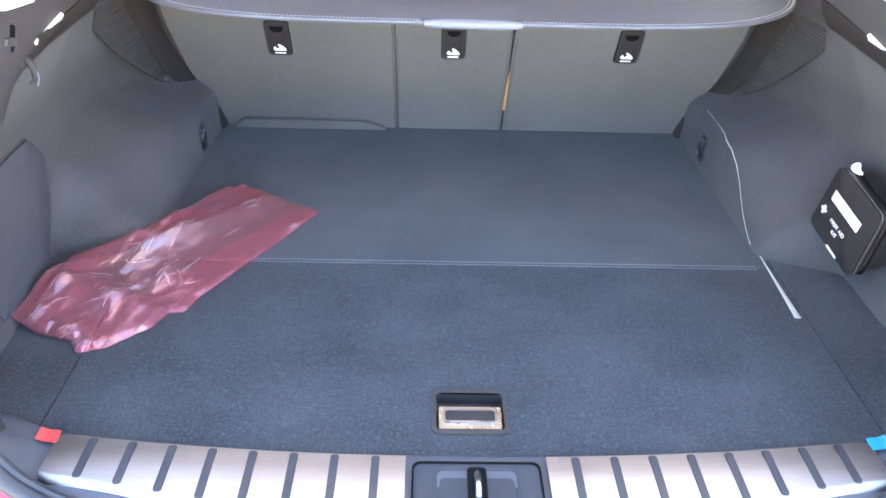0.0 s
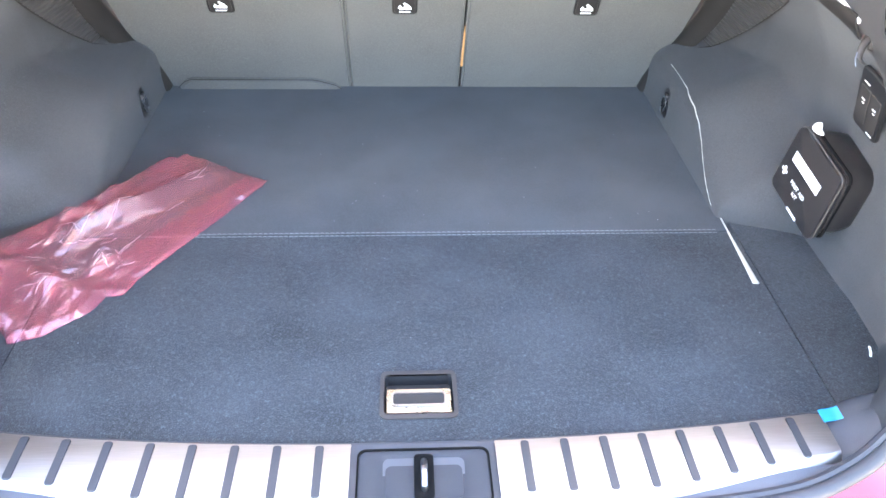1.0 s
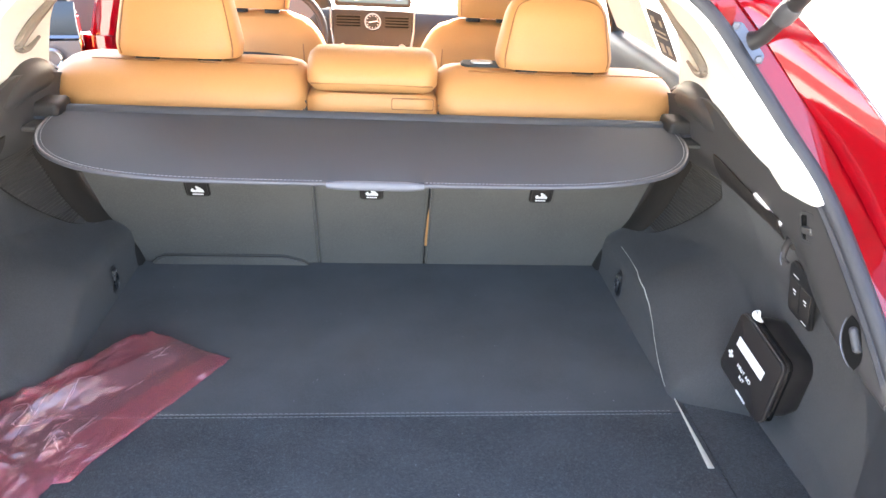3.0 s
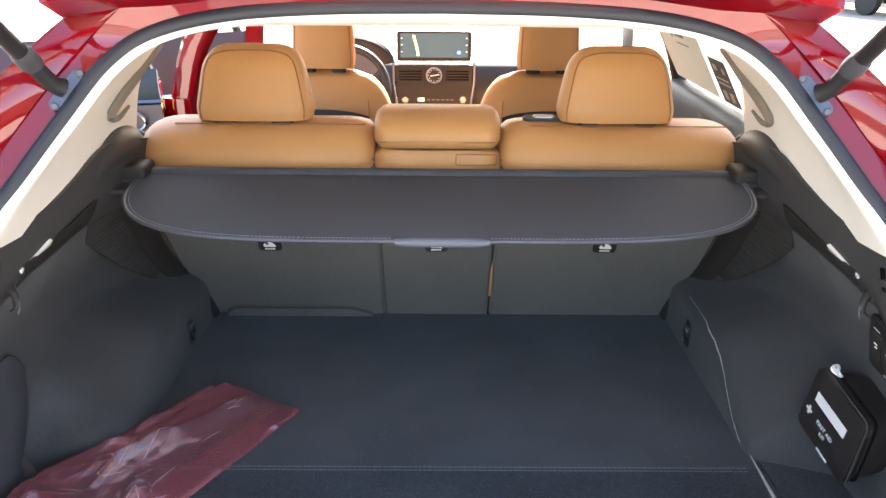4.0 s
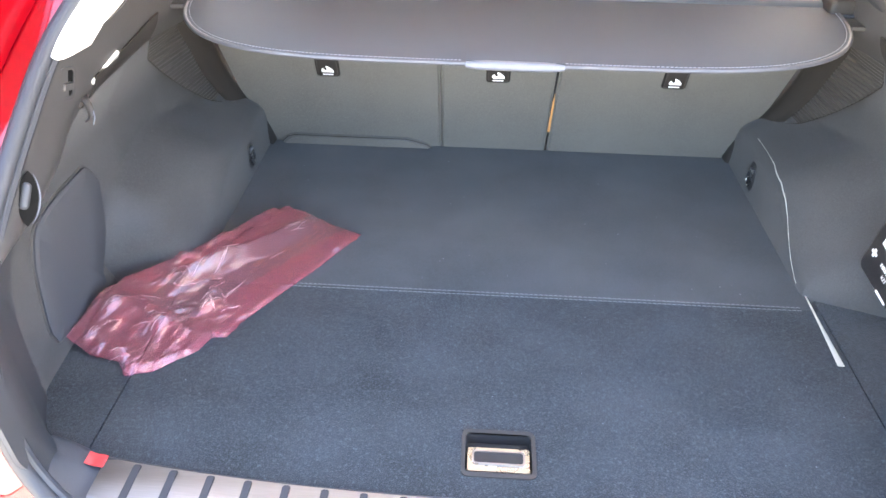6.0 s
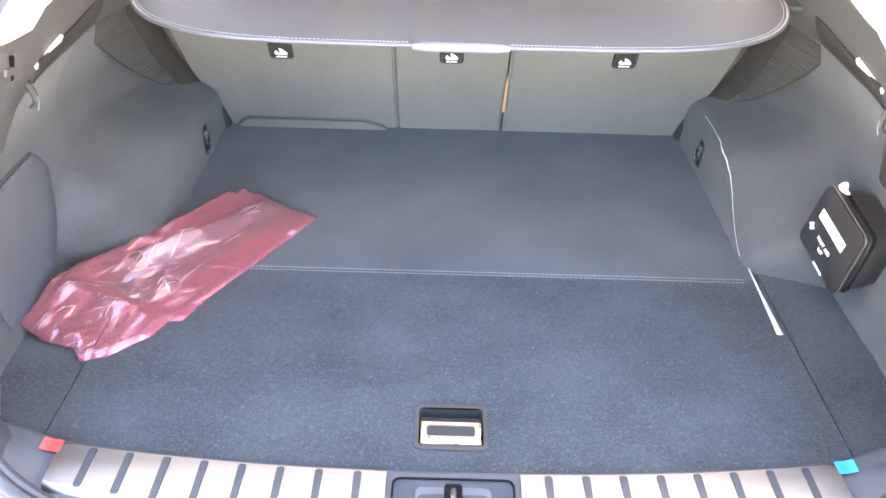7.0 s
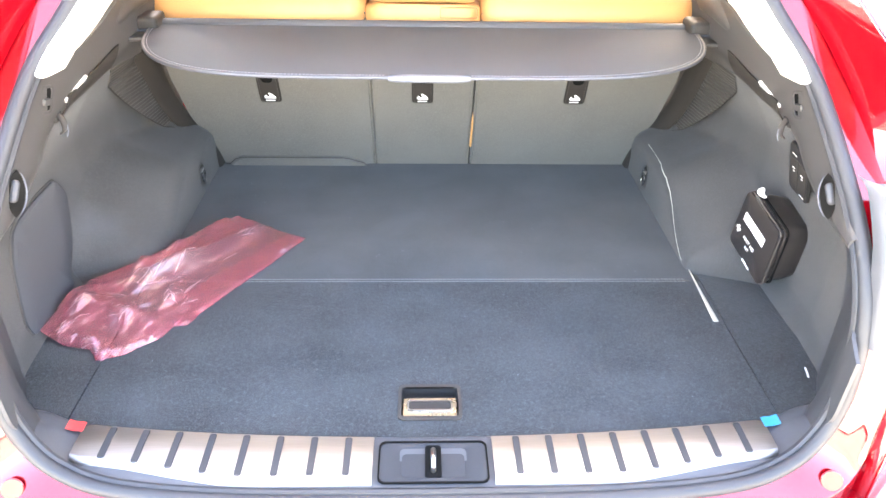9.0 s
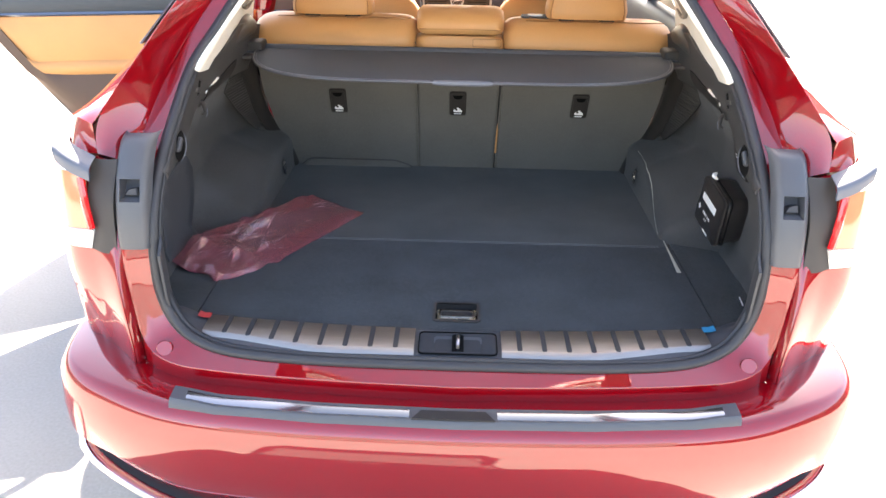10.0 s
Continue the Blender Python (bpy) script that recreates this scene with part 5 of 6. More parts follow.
# ---- front seats ----
def front_seat(x, label):
    st = thing("front_seat", (x, 2.0, .55), label, "car seat", "front seats")
    rows = []
    for lvl in range(29):
        f = lvl / 28
        z = .62 + .645 * f
        w = .252 * (.42 + .58 * math.sqrt(max(0, 1 - (max(0, f - .68) / .32) ** 2)))
        y = 1.86 + .10 * f
        d = along([(0, .09), (.6, .075), (.9, .055), (1, .02)], f)
        rows.append([V(x + math.copysign(abs(math.cos(a)) ** .55, math.cos(a)) * w, y + math.copysign(abs(math.sin(a)) ** .7, math.sin(a)) * d, z) for a in [2 * math.pi * k / 28 for k in range(28)]])
    bm = bmesh.new()
    vs = grid(bm, rows, loop_v=True)
    bm.faces.new(vs[0][::-1])
    bm.faces.new(vs[-1])
    part("backrest", bm, TAN, st, "tan leather backrest", sharp=60)
    for k in (-1, 1):
        bm = bmesh.new()
        tube(bm, [V(x + k * .165, 1.858, .95), V(x + k * .165, 1.872, 1.08), V(x + k * .160, 1.884, 1.17)], .0018, 5)
        part("seam", bm, TAN_SEAM, st)
    bm = bmesh.new()
    rows = [[V(x + .19 * math.sin(a), 1.785 + .01 * j + .03 * math.cos(a) * 0, z0 + .045 * math.cos(a * 1.0)) for a in [radians(-62 + 124 * i / 16) for i in range(17)]] for j, z0 in enumerate((.93, 1.085, 1.105))]
    part("map_pocket", shell(rows, .012, (x, 3, 1)), BLACK, st, "black hard map pocket")
    bm = bmesh.new()
    box(bm, (.50, .50, .16), (x, 2.18, .62), (6, 0, 0), .05, 4)
    part("cushion", bm, TAN, st)
    bm = bmesh.new()
    box(bm, (.40, .46, .26), (x, 2.15, .43), (0, 0, 0), .03)
    part("base", bm, BLACK, st)
    headrest(st, x, 1.965, 1.275, .225, .21, .105, 5, .92)


front_seat(-.420, "tan leather driver's seat seen from behind")
front_seat(.383, "tan leather passenger seat seen from behind")

# ---- dashboard ----
db = thing("dashboard", (0, 2.85, .60), "dark dashboard with navigation screen, clock and climate controls", "dashboard")
rows = [[V(x, y - .05 * (abs(x) > .5), z) for x in (-.86, -.5, -.2, 0, .2, .5, .86)] for y, z in ((2.78, .62), (2.74, .85), (2.72, 1.00), (2.76, 1.12), (2.84, 1.165), (3.02, 1.15))]
part("top", shell(refine(rows, 20, 24), .01, (0, 4, .5)), BLACK, db)
m = frame_at((-.032, 2.735, 1.245), (1, .02, 0), (0, .12, 1))
bm = bmesh.new()
slab(bm, outline(.345, .135, .012), .014, m, .004)
scr = part("screen", bm, BLACK, db, "wide navigation display")
bm = bmesh.new()
slab(bm, outline(.315, .108, .004), .001, m @ Matrix.Translation((0, .003, .0142)))
part("display", bm, SCREEN, scr, "lit map display")
bm = bmesh.new()
slab(bm, [(-.08, .045), (-.07, .045), (-.052, -.02), (-.05, -.045), (-.06, -.045), (-.063, -.02)], .0006, m @ Matrix.Translation((-.02, .003, .0155)))
part("route", bm, MAP_LINE, scr)
bm = bmesh.new()
slab(bm, outline(.016, .014, .004), .0006, m @ Matrix.Translation((.115, -.028, .0155)))
part("marker", bm, MAP_BLUE, scr)
for k in range(6):
    bm = bmesh.new()
    sx = -1 if k < 3 else 1
    slab(bm, outline(.007, .005, .001), .0006, m @ Matrix.Translation((sx * .150, .035 - .03 * (k % 3), .0155)))
    part("key", bm, WHITE, scr)
m = frame_at((-.032, 2.705, 1.060), (1, .02, 0), (0, .18, 1))
bm = bmesh.new()
slab(bm, [(-.185, .105), (.185, .105), (.180, -.02), (.160, -.13), (-.160, -.13), (-.180, -.02)], .020, m, .006)
ct = part("centre_console", bm, BLACK, db)
for k in (-1, 1):
    bm = bmesh.new()
    tube(bm, [m @ V(k * .188, .115, .012), m @ V(k * .187, .02, .018), m @ V(k * .165, -.13, .018)], .006, 8)
    part("bright_edge", bm, SILVER, db, "silver edge of the centre stack")
    bm = bmesh.new()
    ring_plate(bm, outline(.118, .062, .006), outline(.106, .050, .004), .006, m @ Matrix.Translation((k * .110, .055, .020)))
    vent = part("vent", bm, BLACK, db)
    for j in range(4):
        bm = bmesh.new()
        box(bm, (.106, .010, .003), m @ V(k * .110, .074 - .0125 * j, .020), (20, 0, 0), .001)
        part("vent_slat", bm, VOID, vent)
    bm = bmesh.new()
    tube(bm, [m @ V(k * .135, -.055, .02), m @ V(k * .135, -.055, .030), m @ V(k * .135, -.055, .034)], [.017, .016, .013], 16)
    part("knob", bm, SILVER, db, "silver control knob")
for r0, mt, dz in ((.038, SILVER, .024), (.031, BLACK, .026)):
    bm = bmesh.new()
    slab(bm, [(r0 * math.cos(a * math.pi / 14), r0 * math.sin(a * math.pi / 14)) for a in range(28)], dz - .012, m @ Matrix.Translation((0, .055, .012)), .002)
    ck = part("clock", bm, mt, db, "round analogue clock")
for a, l in ((100, .018), (-80, .024)):
    bm = bmesh.new()
    box(bm, (.004, l, .001), (0, 0, 0))
    for v in bm.verts:
        v.co = m @ pose(0, .055, .0268, 0, 0, a) @ (v.co + V(0, l / 2, 0))
    part("clock_finger", bm, WHITE, ck)
for k in range(12):
    a = k * math.pi / 6
    bm = bmesh.new()
    slab(bm, outline(.0035, .0035, .001), .0008, m @ Matrix.Translation((.026 * math.cos(a), .055 + .026 * math.sin(a), .026)))
    part("clock_mark", bm, WHITE, ck)
bm = bmesh.new()
slab(bm, outline(.13, .012, .002), .003, m @ Matrix.Translation((0, -.030, .020)))
part("disc_slot", bm, BLACK, ct)
bm = bmesh.new()
slab(bm, outline(.030, .014, .002), .002, m @ Matrix.Translation((-.06, -.055, .020)))
part("indicator", bm, MAP_LINE, ct, "lit yellow indicator")
for k in range(6):
    bm = bmesh.new()
    slab(bm, outline(.016, .007, .001), .002, m @ Matrix.Translation((-.025 + .022 * k, -.056, .020)))
    part("button", bm, SLATE, ct)
bm = bmesh.new()
slab(bm, outline(.30, .018, .003), .003, m @ Matrix.Translation((0, -.085, .019)))
part("wood_strip", bm, TAN, ct, "tan strip")
# instrument hood and dial
bm = bmesh.new()
tube(bm, [V(-.42 + .17 * math.cos(a), 2.70, 1.17 + .09 * math.sin(a)) for a in [math.pi * i / 16 for i in range(17)]], .02, 8, flat=1.8)
part("instrument_hood", bm, BLACK, db)
bm = bmesh.new()
slab(bm, [(.075 * math.cos(a * math.pi / 14), .075 * math.sin(a * math.pi / 14)) for a in range(28)], .004, frame_at((-.36, 2.74, 1.175), (1, 0, 0), (0, .2, 1)))
part("dial", bm, SLATE, db, "round instrument dial")
sw = thing("steering_wheel", (-.41, 2.45, 1.05), "black leather steering wheel", "steering wheel")
m = frame_at((-.415, 2.42, 1.10), (1, 0, 0), (0, .42, .9))
bm = bmesh.new()
tube(bm, [m @ V(.185 * math.cos(a), .185 * math.sin(a), 0) for a in [2 * math.pi * i / 48 for i in range(48)]], .017, 10, closed=True)
part("rim", bm, BLACK, sw)
bm = bmesh.new()
box(bm, (.15, .05, .12), m @ V(0, -.01, -.02), (-25, 0, 0), .02, 3)
part("hub", bm, BLACK, sw)
for a in (0, 180, 270):
    bm = bmesh.new()
    tube(bm, [m @ V(.05 * math.cos(radians(a)), .05 * math.sin(radians(a)), -.015), m @ V(.18 * math.cos(radians(a)), .18 * math.sin(radians(a)), 0)], .014, 8, flat=.6)
    part("spoke", bm, SLATE, sw)
bm = bmesh.new()
tube(bm, [m @ V(0, 0, -.02), V(-.41, 2.78, .98)], .03, 10)
part("column", bm, BLACK, sw)


# ---- doors ----
def door(hinge, length, angle, s, label, cut, zs=(.985, 1.195), middle=TAN, ring=(.08, 1.145, .027)):
    """A car door seen from inside, swung open round its front edge."""
    d = thing("car_door", (hinge[0], hinge[1], .45), label, "car door", under=car)
    way = V(s * math.sin(radians(angle)), -math.cos(radians(angle)), 0)
    side = V(-way.y, way.x, 0) * (1 if s < 0 else -1)      # to the cabin side
    if (side.y > 0) == (angle > 5) and angle > 5:
        side = -side
    def P(u, z, w=0):
        return V(*hinge, 0) + way * u + side * w + V(0, 0, z)
    def foot(u):
        return .42 + cut * max(0, (u / length - .35) / .65) ** 1.5
    def layer(z0, z1, w0, w1, n=18, k=5, ua=0.0, ub=1.0):
        rows = []
        for i in range(n + 1):
            u = length * (ua + (ub - ua) * i / n)
            lo, hi2 = max(z0, foot(u) + .015), max(z1, foot(u) + .02)
            rows.append([P(u, lo + (hi2 - lo) * j / k, w0 + (w1 - w0) * math.sin(math.pi * j / k)) for j in range(k + 1)])
        return rows
    part("outer_shell", shell(layer(.40, 1.26, 0, -.03), .03, P(.5, .9, -3)), RED, d, "red outer shell")
    part("lower_card", shell(layer(.44, zs[0], .045, .065), .02, P(.5, .6, -3)), BROWN if middle is TAN else middle, d, "brown lower door card")
    part("armrest", shell(layer(zs[0] - .02, zs[0] + .025, .05, .064, ua=.08, ub=.9), .02, P(.5, .6, -3)), middle, d)
    part("middle_card", shell(layer(zs[0], zs[1], .045, .058), .02, P(.5, .6, -3)), middle, d, "soft middle door card")
    part("hinge_panel", shell(layer(.44, zs[1], .062, .074, ua=.0, ub=.2), .012, P(.5, .6, -3)), MAUVE, d, "mauve panel near the hinge")
    part("bright_strip", shell(layer(zs[1] + .003, zs[1] + .014, .066, .070, k=2), .004, P(.5, .6, -3)), DARK_CHROME, d, "dark chrome strip")
    part("upper_card", shell(layer(zs[1] + .015, 1.30, .045, .062), .02, P(.5, .6, -3)), NAVY, d, "dark blue upper door card")
    bm = bmesh.new()
    tube(bm, spline([P(.02, 1.26), P(.10, 1.42), P(.30, 1.58), P(length * .7, 1.60), P(length * .95, 1.50), P(length, 1.27)], 30), .02, 8)
    part("window_frame", bm, BLACK, d, "black window frame")
    bm = bmesh.new()
    tube(bm, [P(ring[0] + ring[2] * math.cos(a), ring[1] + ring[2] * math.sin(a), .088) for a in [2 * math.pi * i / 24 for i in range(24)]], .006, 6, closed=True)
    part("speaker_ring", bm, SILVER, d, "silver speaker ring")
    bm = bmesh.new()
    tube(bm, spline([P(length * f, foot(length * f) + .005, .02) for f in (0, .2, .4, .6, .8, .95)] + [P(length, 1.0, .02), P(length, 1.26, .02)], 30), .014, 8)
    part("door_seal", bm, RUBBER, d, "black door seal")
    us = [length * (.10 + .90 * k / 24) for k in range(25)]
    rows = [[P(u, foot(u) + .030, .060), P(u, foot(u) + .004, .056), P(u, foot(u) - .022, .040), P(u, foot(u) - .030, .005), P(u, foot(u) - .026, -.028)] for u in us]
    part("jamb", shell(rows, .006, P(.5, 1.4, 0)), MAUVE, d, "mauve-brown door edge")
    bm = bmesh.new()
    tube(bm, [P(u, foot(u) - .014, .052) for u in us], .006, 8)
    part("inner_seal", bm, RUBBER, d, "black inner seal")
    return d


door((-.935, 1.74), 1.07, 76, -1, "open red rear door with tan and brown lining", .86)
door((-.925, 2.82), 1.04, 62, -1, "open red front door with dark and mauve lining", .10, (.89, 1.03), MAUVE, (.51, .955, .036))
# right door, closed: dark card under the window with a film on the glass
rd = thing("door_lining", (.86, 1.4, .45), "closed rear door lining with dark upper card", "door lining")
rows = [[V(x, y, z) for y in (.80, 1.1, 1.5, 1.9, 2.6)] for x, z in ((.86, .45), (.84, .8), (.835, 1.0), (.825, 1.15), (.832, 1.225), (.865, 1.240))]
part("card", shell(refine(rows, 18, 10), .01, (5, 1.4, 1)), NAVY, rd)
bm = bmesh.new()
box(bm, (.012, .60, .012), (.824, 1.36, 1.16), (0, 0, 0), .004)
part("strip", bm, SILVER, rd, "silver strip")
bm = bmesh.new()
box(bm, (.02, .10, .035), (.822, 1.52, 1.19), (0, 0, 0), .006)
part("door_handle", bm, BLACK, rd)
fm = thing("window_sticker", (.80, 1.70, 1.25), "pale paper sticker on the inside of the window", "sticker")
mf = frame_at((.785, 1.70, 1.37), (0, -1, 0), (-.50, 0, .86))
bm = bmesh.new()
slab(bm, outline(.42, .24, .004), .001, mf)
part("paper", bm, FILM, fm)
for w, h, x, y in ((.10, .020, .02, .070), (.020, .028, -.055, .068), (.12, .004, .03, .035)):
    bm = bmesh.new()
    slab(bm, outline(w, h, .002), .0006, mf @ Matrix.Translation((x, y, .0012)))
    part("print_bar", bm, SLATE, fm)
lb = thing("window_label", (.80, 1.36, 1.25), "grey printed label on the inside of the window", "label")
ml = frame_at((.800, 1.37, 1.335), (0, -1, 0), (-.50, 0, .86))
bm = bmesh.new()
slab(bm, outline(.13, .15, .004), .001, ml)
part("paper", bm, SLATE, lb)
for w, h, x, y in ((.03, .02, -.03, .045), (.02, .02, .03, .040), (.09, .006, 0, .010), (.09, .006, 0, -.006), (.03, .03, -.025, -.045), (.03, .03, .025, -.045)):
    bm = bmesh.new()
    slab(bm, outline(w, h, .002), .0006, ml @ Matrix.Translation((x, y, .0012)))
    part("print_bar", bm, FILM, lb)

# ---- loose things ----
# crumpled bag on the left of the floor
bag = thing("plastic_bag", (-.53, .43, .752), "crumpled pink translucent plastic bag lying on the carpet", "plastic bag")
FAR_EDGE = [(-.303, .634, .7535), (-.372, .656, .760), (-.447, .693, .772)]
WALL_EDGE = [(-.485, .686, .775), (-.543, .649, .782), (-.575, .585, .786), (-.610, .538, .788), (-.662, .470, .790), (-.738, .402, .788), (-.764, .322, .782), (-.788, .250, .771)]
MOUTH_EDGE = [(-.735, .224, .7535), (-.672, .208, .7540), (-.650, .177, .7525), (-.603, .191, .7535), (-.541, .246, .7540), (-.529, .281, .7545), (-.502, .285, .7535)]
OPEN_EDGE = [(-.487, .325, .7535), (-.440, .402, .7540), (-.374, .511, .7535)]
BAG_OUT = [Vector(p) for p in FAR_EDGE + WALL_EDGE + MOUTH_EDGE + OPEN_EDGE]
BAG_FAR, BAG_NEAR = V(-.375, .668, 0), V(-.705, .205, 0)
BAG_LEN = (BAG_NEAR - BAG_FAR).length
BAG_A = (BAG_NEAR - BAG_FAR).normalized()
BAG_B = V(-BAG_A.y, BAG_A.x, 0)


def bag_ab(p):
    """Place along the bag from its closed end, and across it."""
    q = Vector((p[0], p[1], 0)) - BAG_FAR
    return q.dot(BAG_A), q.dot(BAG_B)


def bag_edge(step):
    out = []
    for a, b in zip(BAG_OUT, BAG_OUT[1:] + BAG_OUT[:1]):
        n = max(1, int((b - a).length / step))
        out += [a.lerp(b, k / n) for k in range(n)]
    return out


def rest_z(p):
    """Height at which the film rests: carried by its rim, weighted by nearness."""
    w = [(1 / (.0004 + (e.xy - Vector(p[:2])).length_squared) ** 1.2, e.z) for e in BAG_OUT]
    return sum(a * z for a, z in w) / sum(a for a, z in w)


def crumpled(seed, spacing, height, keep=lambda a, b: True, stretch=2.4, jag=.0014):
    """A film folded into flat facets, long in the bag's direction, inside the bag's outline."""
    r = random.Random(seed)
    rim = [p + V(r.uniform(-jag, jag), r.uniform(-jag, jag), 0) for p in bag_edge(.009)]
    flat = [bag_ab(p) for p in rim]

    def inside(a, b):
        c = False
        for (x0, y0), (x1, y1) in zip(flat, flat[1:] + flat[:1]):
            if (y0 > b) != (y1 > b) and a < (x1 - x0) * (b - y0) / (y1 - y0) + x0:
                c = not c
        return c

    pts = []
    for k in range(int((BAG_LEN + .12) / .0165)):
        for h in range(int(.40 / spacing)):
            a, b = -.05 + .0165 * (k + r.uniform(-.36, .36)), -.20 + spacing * (h + .5 * (k % 2) + r.uniform(-.36, .36))
            if inside(a, b) and min(((a - e[0]) / stretch) ** 2 + (b - e[1]) ** 2 for e in flat) > (.5 * spacing) ** 2:
                pts.append((a, b))
    every = [Vector((a / stretch, b)) for a, b in flat + pts]
    n = len(flat)
    verts, _, faces, origin, _, _ = geometry.delaunay_2d_cdt(every, [(i, (i + 1) % n) for i in range(n)], [], 1, 1e-6)
    bm = bmesh.new()
    made = []
    for v, o in zip(verts, origin):
        a, b = v.x * stretch, v.y
        p = BAG_FAR + BAG_A * a + BAG_B * b
        if o and o[0] < n:
            z = rim[o[0]].z + height(a, b, r, True)
        else:
            z = rest_z(p) + height(a, b, r, False)
        if p.y > .44:
            p.x = max(p.x, -(side_x(p.y, z) - .006))
        made.append(bm.verts.new((p.x, p.y, max(.7512, z))))
    for f in faces:
        c = [sum(verts[i][k] for i in f) / 3 for k in (0, 1)]
        if keep(c[0] * stretch, c[1]):
            bm.faces.new([made[i] for i in f])
    bmesh.ops.delete(bm, geom=[v for v in bm.verts if not v.link_faces], context='VERTS')
    return bm


def band(a, b):
    """How near a place is to the rim along the wall, on the open side, and to the mouth."""
    u = a / BAG_LEN
    lo = -.075 - .030 * smooth(.30, .60, u) if u < .62 else -.10
    wall = 1 - smooth(.016, .040, b - lo)
    side = smooth(.032, .050, b + .012 * u)
    mouth = smooth(.70, .78, u + .35 * b)
    return wall, side, mouth


def fold_lines():
    """Creases of the film: place, direction, length, width and height of each."""
    r = random.Random(21)
    out = []
    for n, (u0, u1), (b0, b1), (way, spread), (l0, l1), (h0, h1) in (
            (24, (.06, .66), (-.110, -.030), (.10, .20), (.05, .13), (.0024, .0052)),
            (12, (.05, .60), (-.02, .05), (-.05, .20), (.04, .10), (.0007, .0017)),
            (16, (.52, .86), (-.085, .035), (-.30, .45), (.035, .085), (.0025, .0052)),
            (9, (.58, .80), (-.06, .05), (1.1, .35), (.025, .05), (.0018, .0035)),
            (11, (.80, 1.0), (-.09, .08), (-.15, .40), (.04, .08), (.0018, .0040)),
            (8, (.45, .90), (.035, .075), (.05, .3), (.03, .06), (.0018, .0035))):
        for _ in range(n):
            out.append((r.uniform(u0, u1) * BAG_LEN, r.uniform(b0, b1), r.gauss(way, spread), r.uniform(l0, l1) / 2, r.uniform(.010, .020), r.uniform(h0, h1) * 1.9))
    return out


FOLDS = fold_lines()


def bag_height(a, b, r, rim):
    u = a / BAG_LEN
    mouth = band(a, b)[2]
    if rim:
        return r.uniform(0, .0020)
    keel = .020 * max(0, 1 - abs(b + .012 + .06 * u) / .034) * smooth(0, .12, u) * (1 - smooth(.50, .68, u))
    lip = .015 * max(0, 1 - abs(u - .80 + .55 * b) / .075)
    folds = 0
    for a0, b0, way, half, wide, high in FOLDS:
        c, d = math.cos(way), math.sin(way)
        along_it, off = abs((a - a0) * c + (b - b0) * d), abs((b - b0) * c - (a - a0) * d)
        if along_it < half and off < wide:
            folds += high * (1 - off / wide) * min(1, 1.6 * (1 - along_it / half))
    return max(0, .004 + keel + lip + .006 * mouth + folds + r.gauss(0, .0004 + .0007 * smooth(.4, .6, u)))


def pink_film(name, clearness, through_tint, tint, gloss):
    """Thin film: lets most light pass, scatters a little pink, and glints along fine creases."""
    m = bpy.data.materials.new(name)
    m.use_nodes = True
    t = m.node_tree
    t.nodes.clear()
    out = t.nodes.new("ShaderNodeOutputMaterial")
    tc, mp, n1, n2, add, bu, fr, ga = (t.nodes.new("ShaderNode" + k) for k in ("TexCoord", "Mapping", "TexNoise", "TexNoise", "Math", "Bump", "Fresnel", "Math"))
    mp.inputs["Rotation"].default_value = (0, 0, -math.atan2(BAG_A.y, BAG_A.x))
    mp.inputs["Scale"].default_value = (.25, 1, 1)
    t.links.new(tc.outputs["Object"], mp.inputs[0])
    for n, sc, dt in ((n1, 55, 1), (n2, 150, 2)):
        n.noise_type = 'RIDGED_MULTIFRACTAL'
        n.inputs["Scale"].default_value, n.inputs["Detail"].default_value, n.inputs["Distortion"].default_value = sc, dt, .6
        t.links.new(mp.outputs[0], n.inputs["Vector"])
    add.operation = 'MULTIPLY_ADD'
    add.inputs[1].default_value = .35
    t.links.new(n2.outputs[0], add.inputs[0])
    t.links.new(n1.outputs[0], add.inputs[2])
    bu.inputs["Strength"].default_value, bu.inputs["Distance"].default_value = 0.30, 0.002
    t.links.new(add.outputs[0], bu.inputs["Height"])
    tr, df, tl, gl = (t.nodes.new("ShaderNodeBsdf" + k) for k in ("Transparent", "Diffuse", "Translucent", "Glossy"))
    tr.inputs[0].default_value = (*through_tint, 1)
    df.inputs[0].default_value = (*tint, 1)
    tl.inputs[0].default_value = (*tint, 1)
    gl.inputs["Color"].default_value = (1.0, 0.86, 0.90, 1)
    gl.inputs["Roughness"].default_value = 0.15
    for n in (gl, fr):
        t.links.new(bu.outputs[0], n.inputs["Normal"])
    fr.inputs[0].default_value = 1.5
    ga.operation = 'MULTIPLY'
    ga.inputs[1].default_value = gloss
    t.links.new(fr.outputs[0], ga.inputs[0])
    m1, m2, m3 = (t.nodes.new("ShaderNodeMixShader") for _ in range(3))
    m1.inputs[0].default_value, m2.inputs[0].default_value = 0.35, clearness
    t.links.new(ga.outputs[0], m3.inputs[0])
    t.links.new(df.outputs[0], m1.inputs[1])
    t.links.new(tl.outputs[0], m1.inputs[2])
    t.links.new(m1.outputs[0], m2.inputs[1])
    t.links.new(tr.outputs[0], m2.inputs[2])
    t.links.new(m2.outputs[0], m3.inputs[1])
    t.links.new(gl.outputs[0], m3.inputs[2])
    t.links.new(m3.outputs[0], out.inputs[0])
    return m


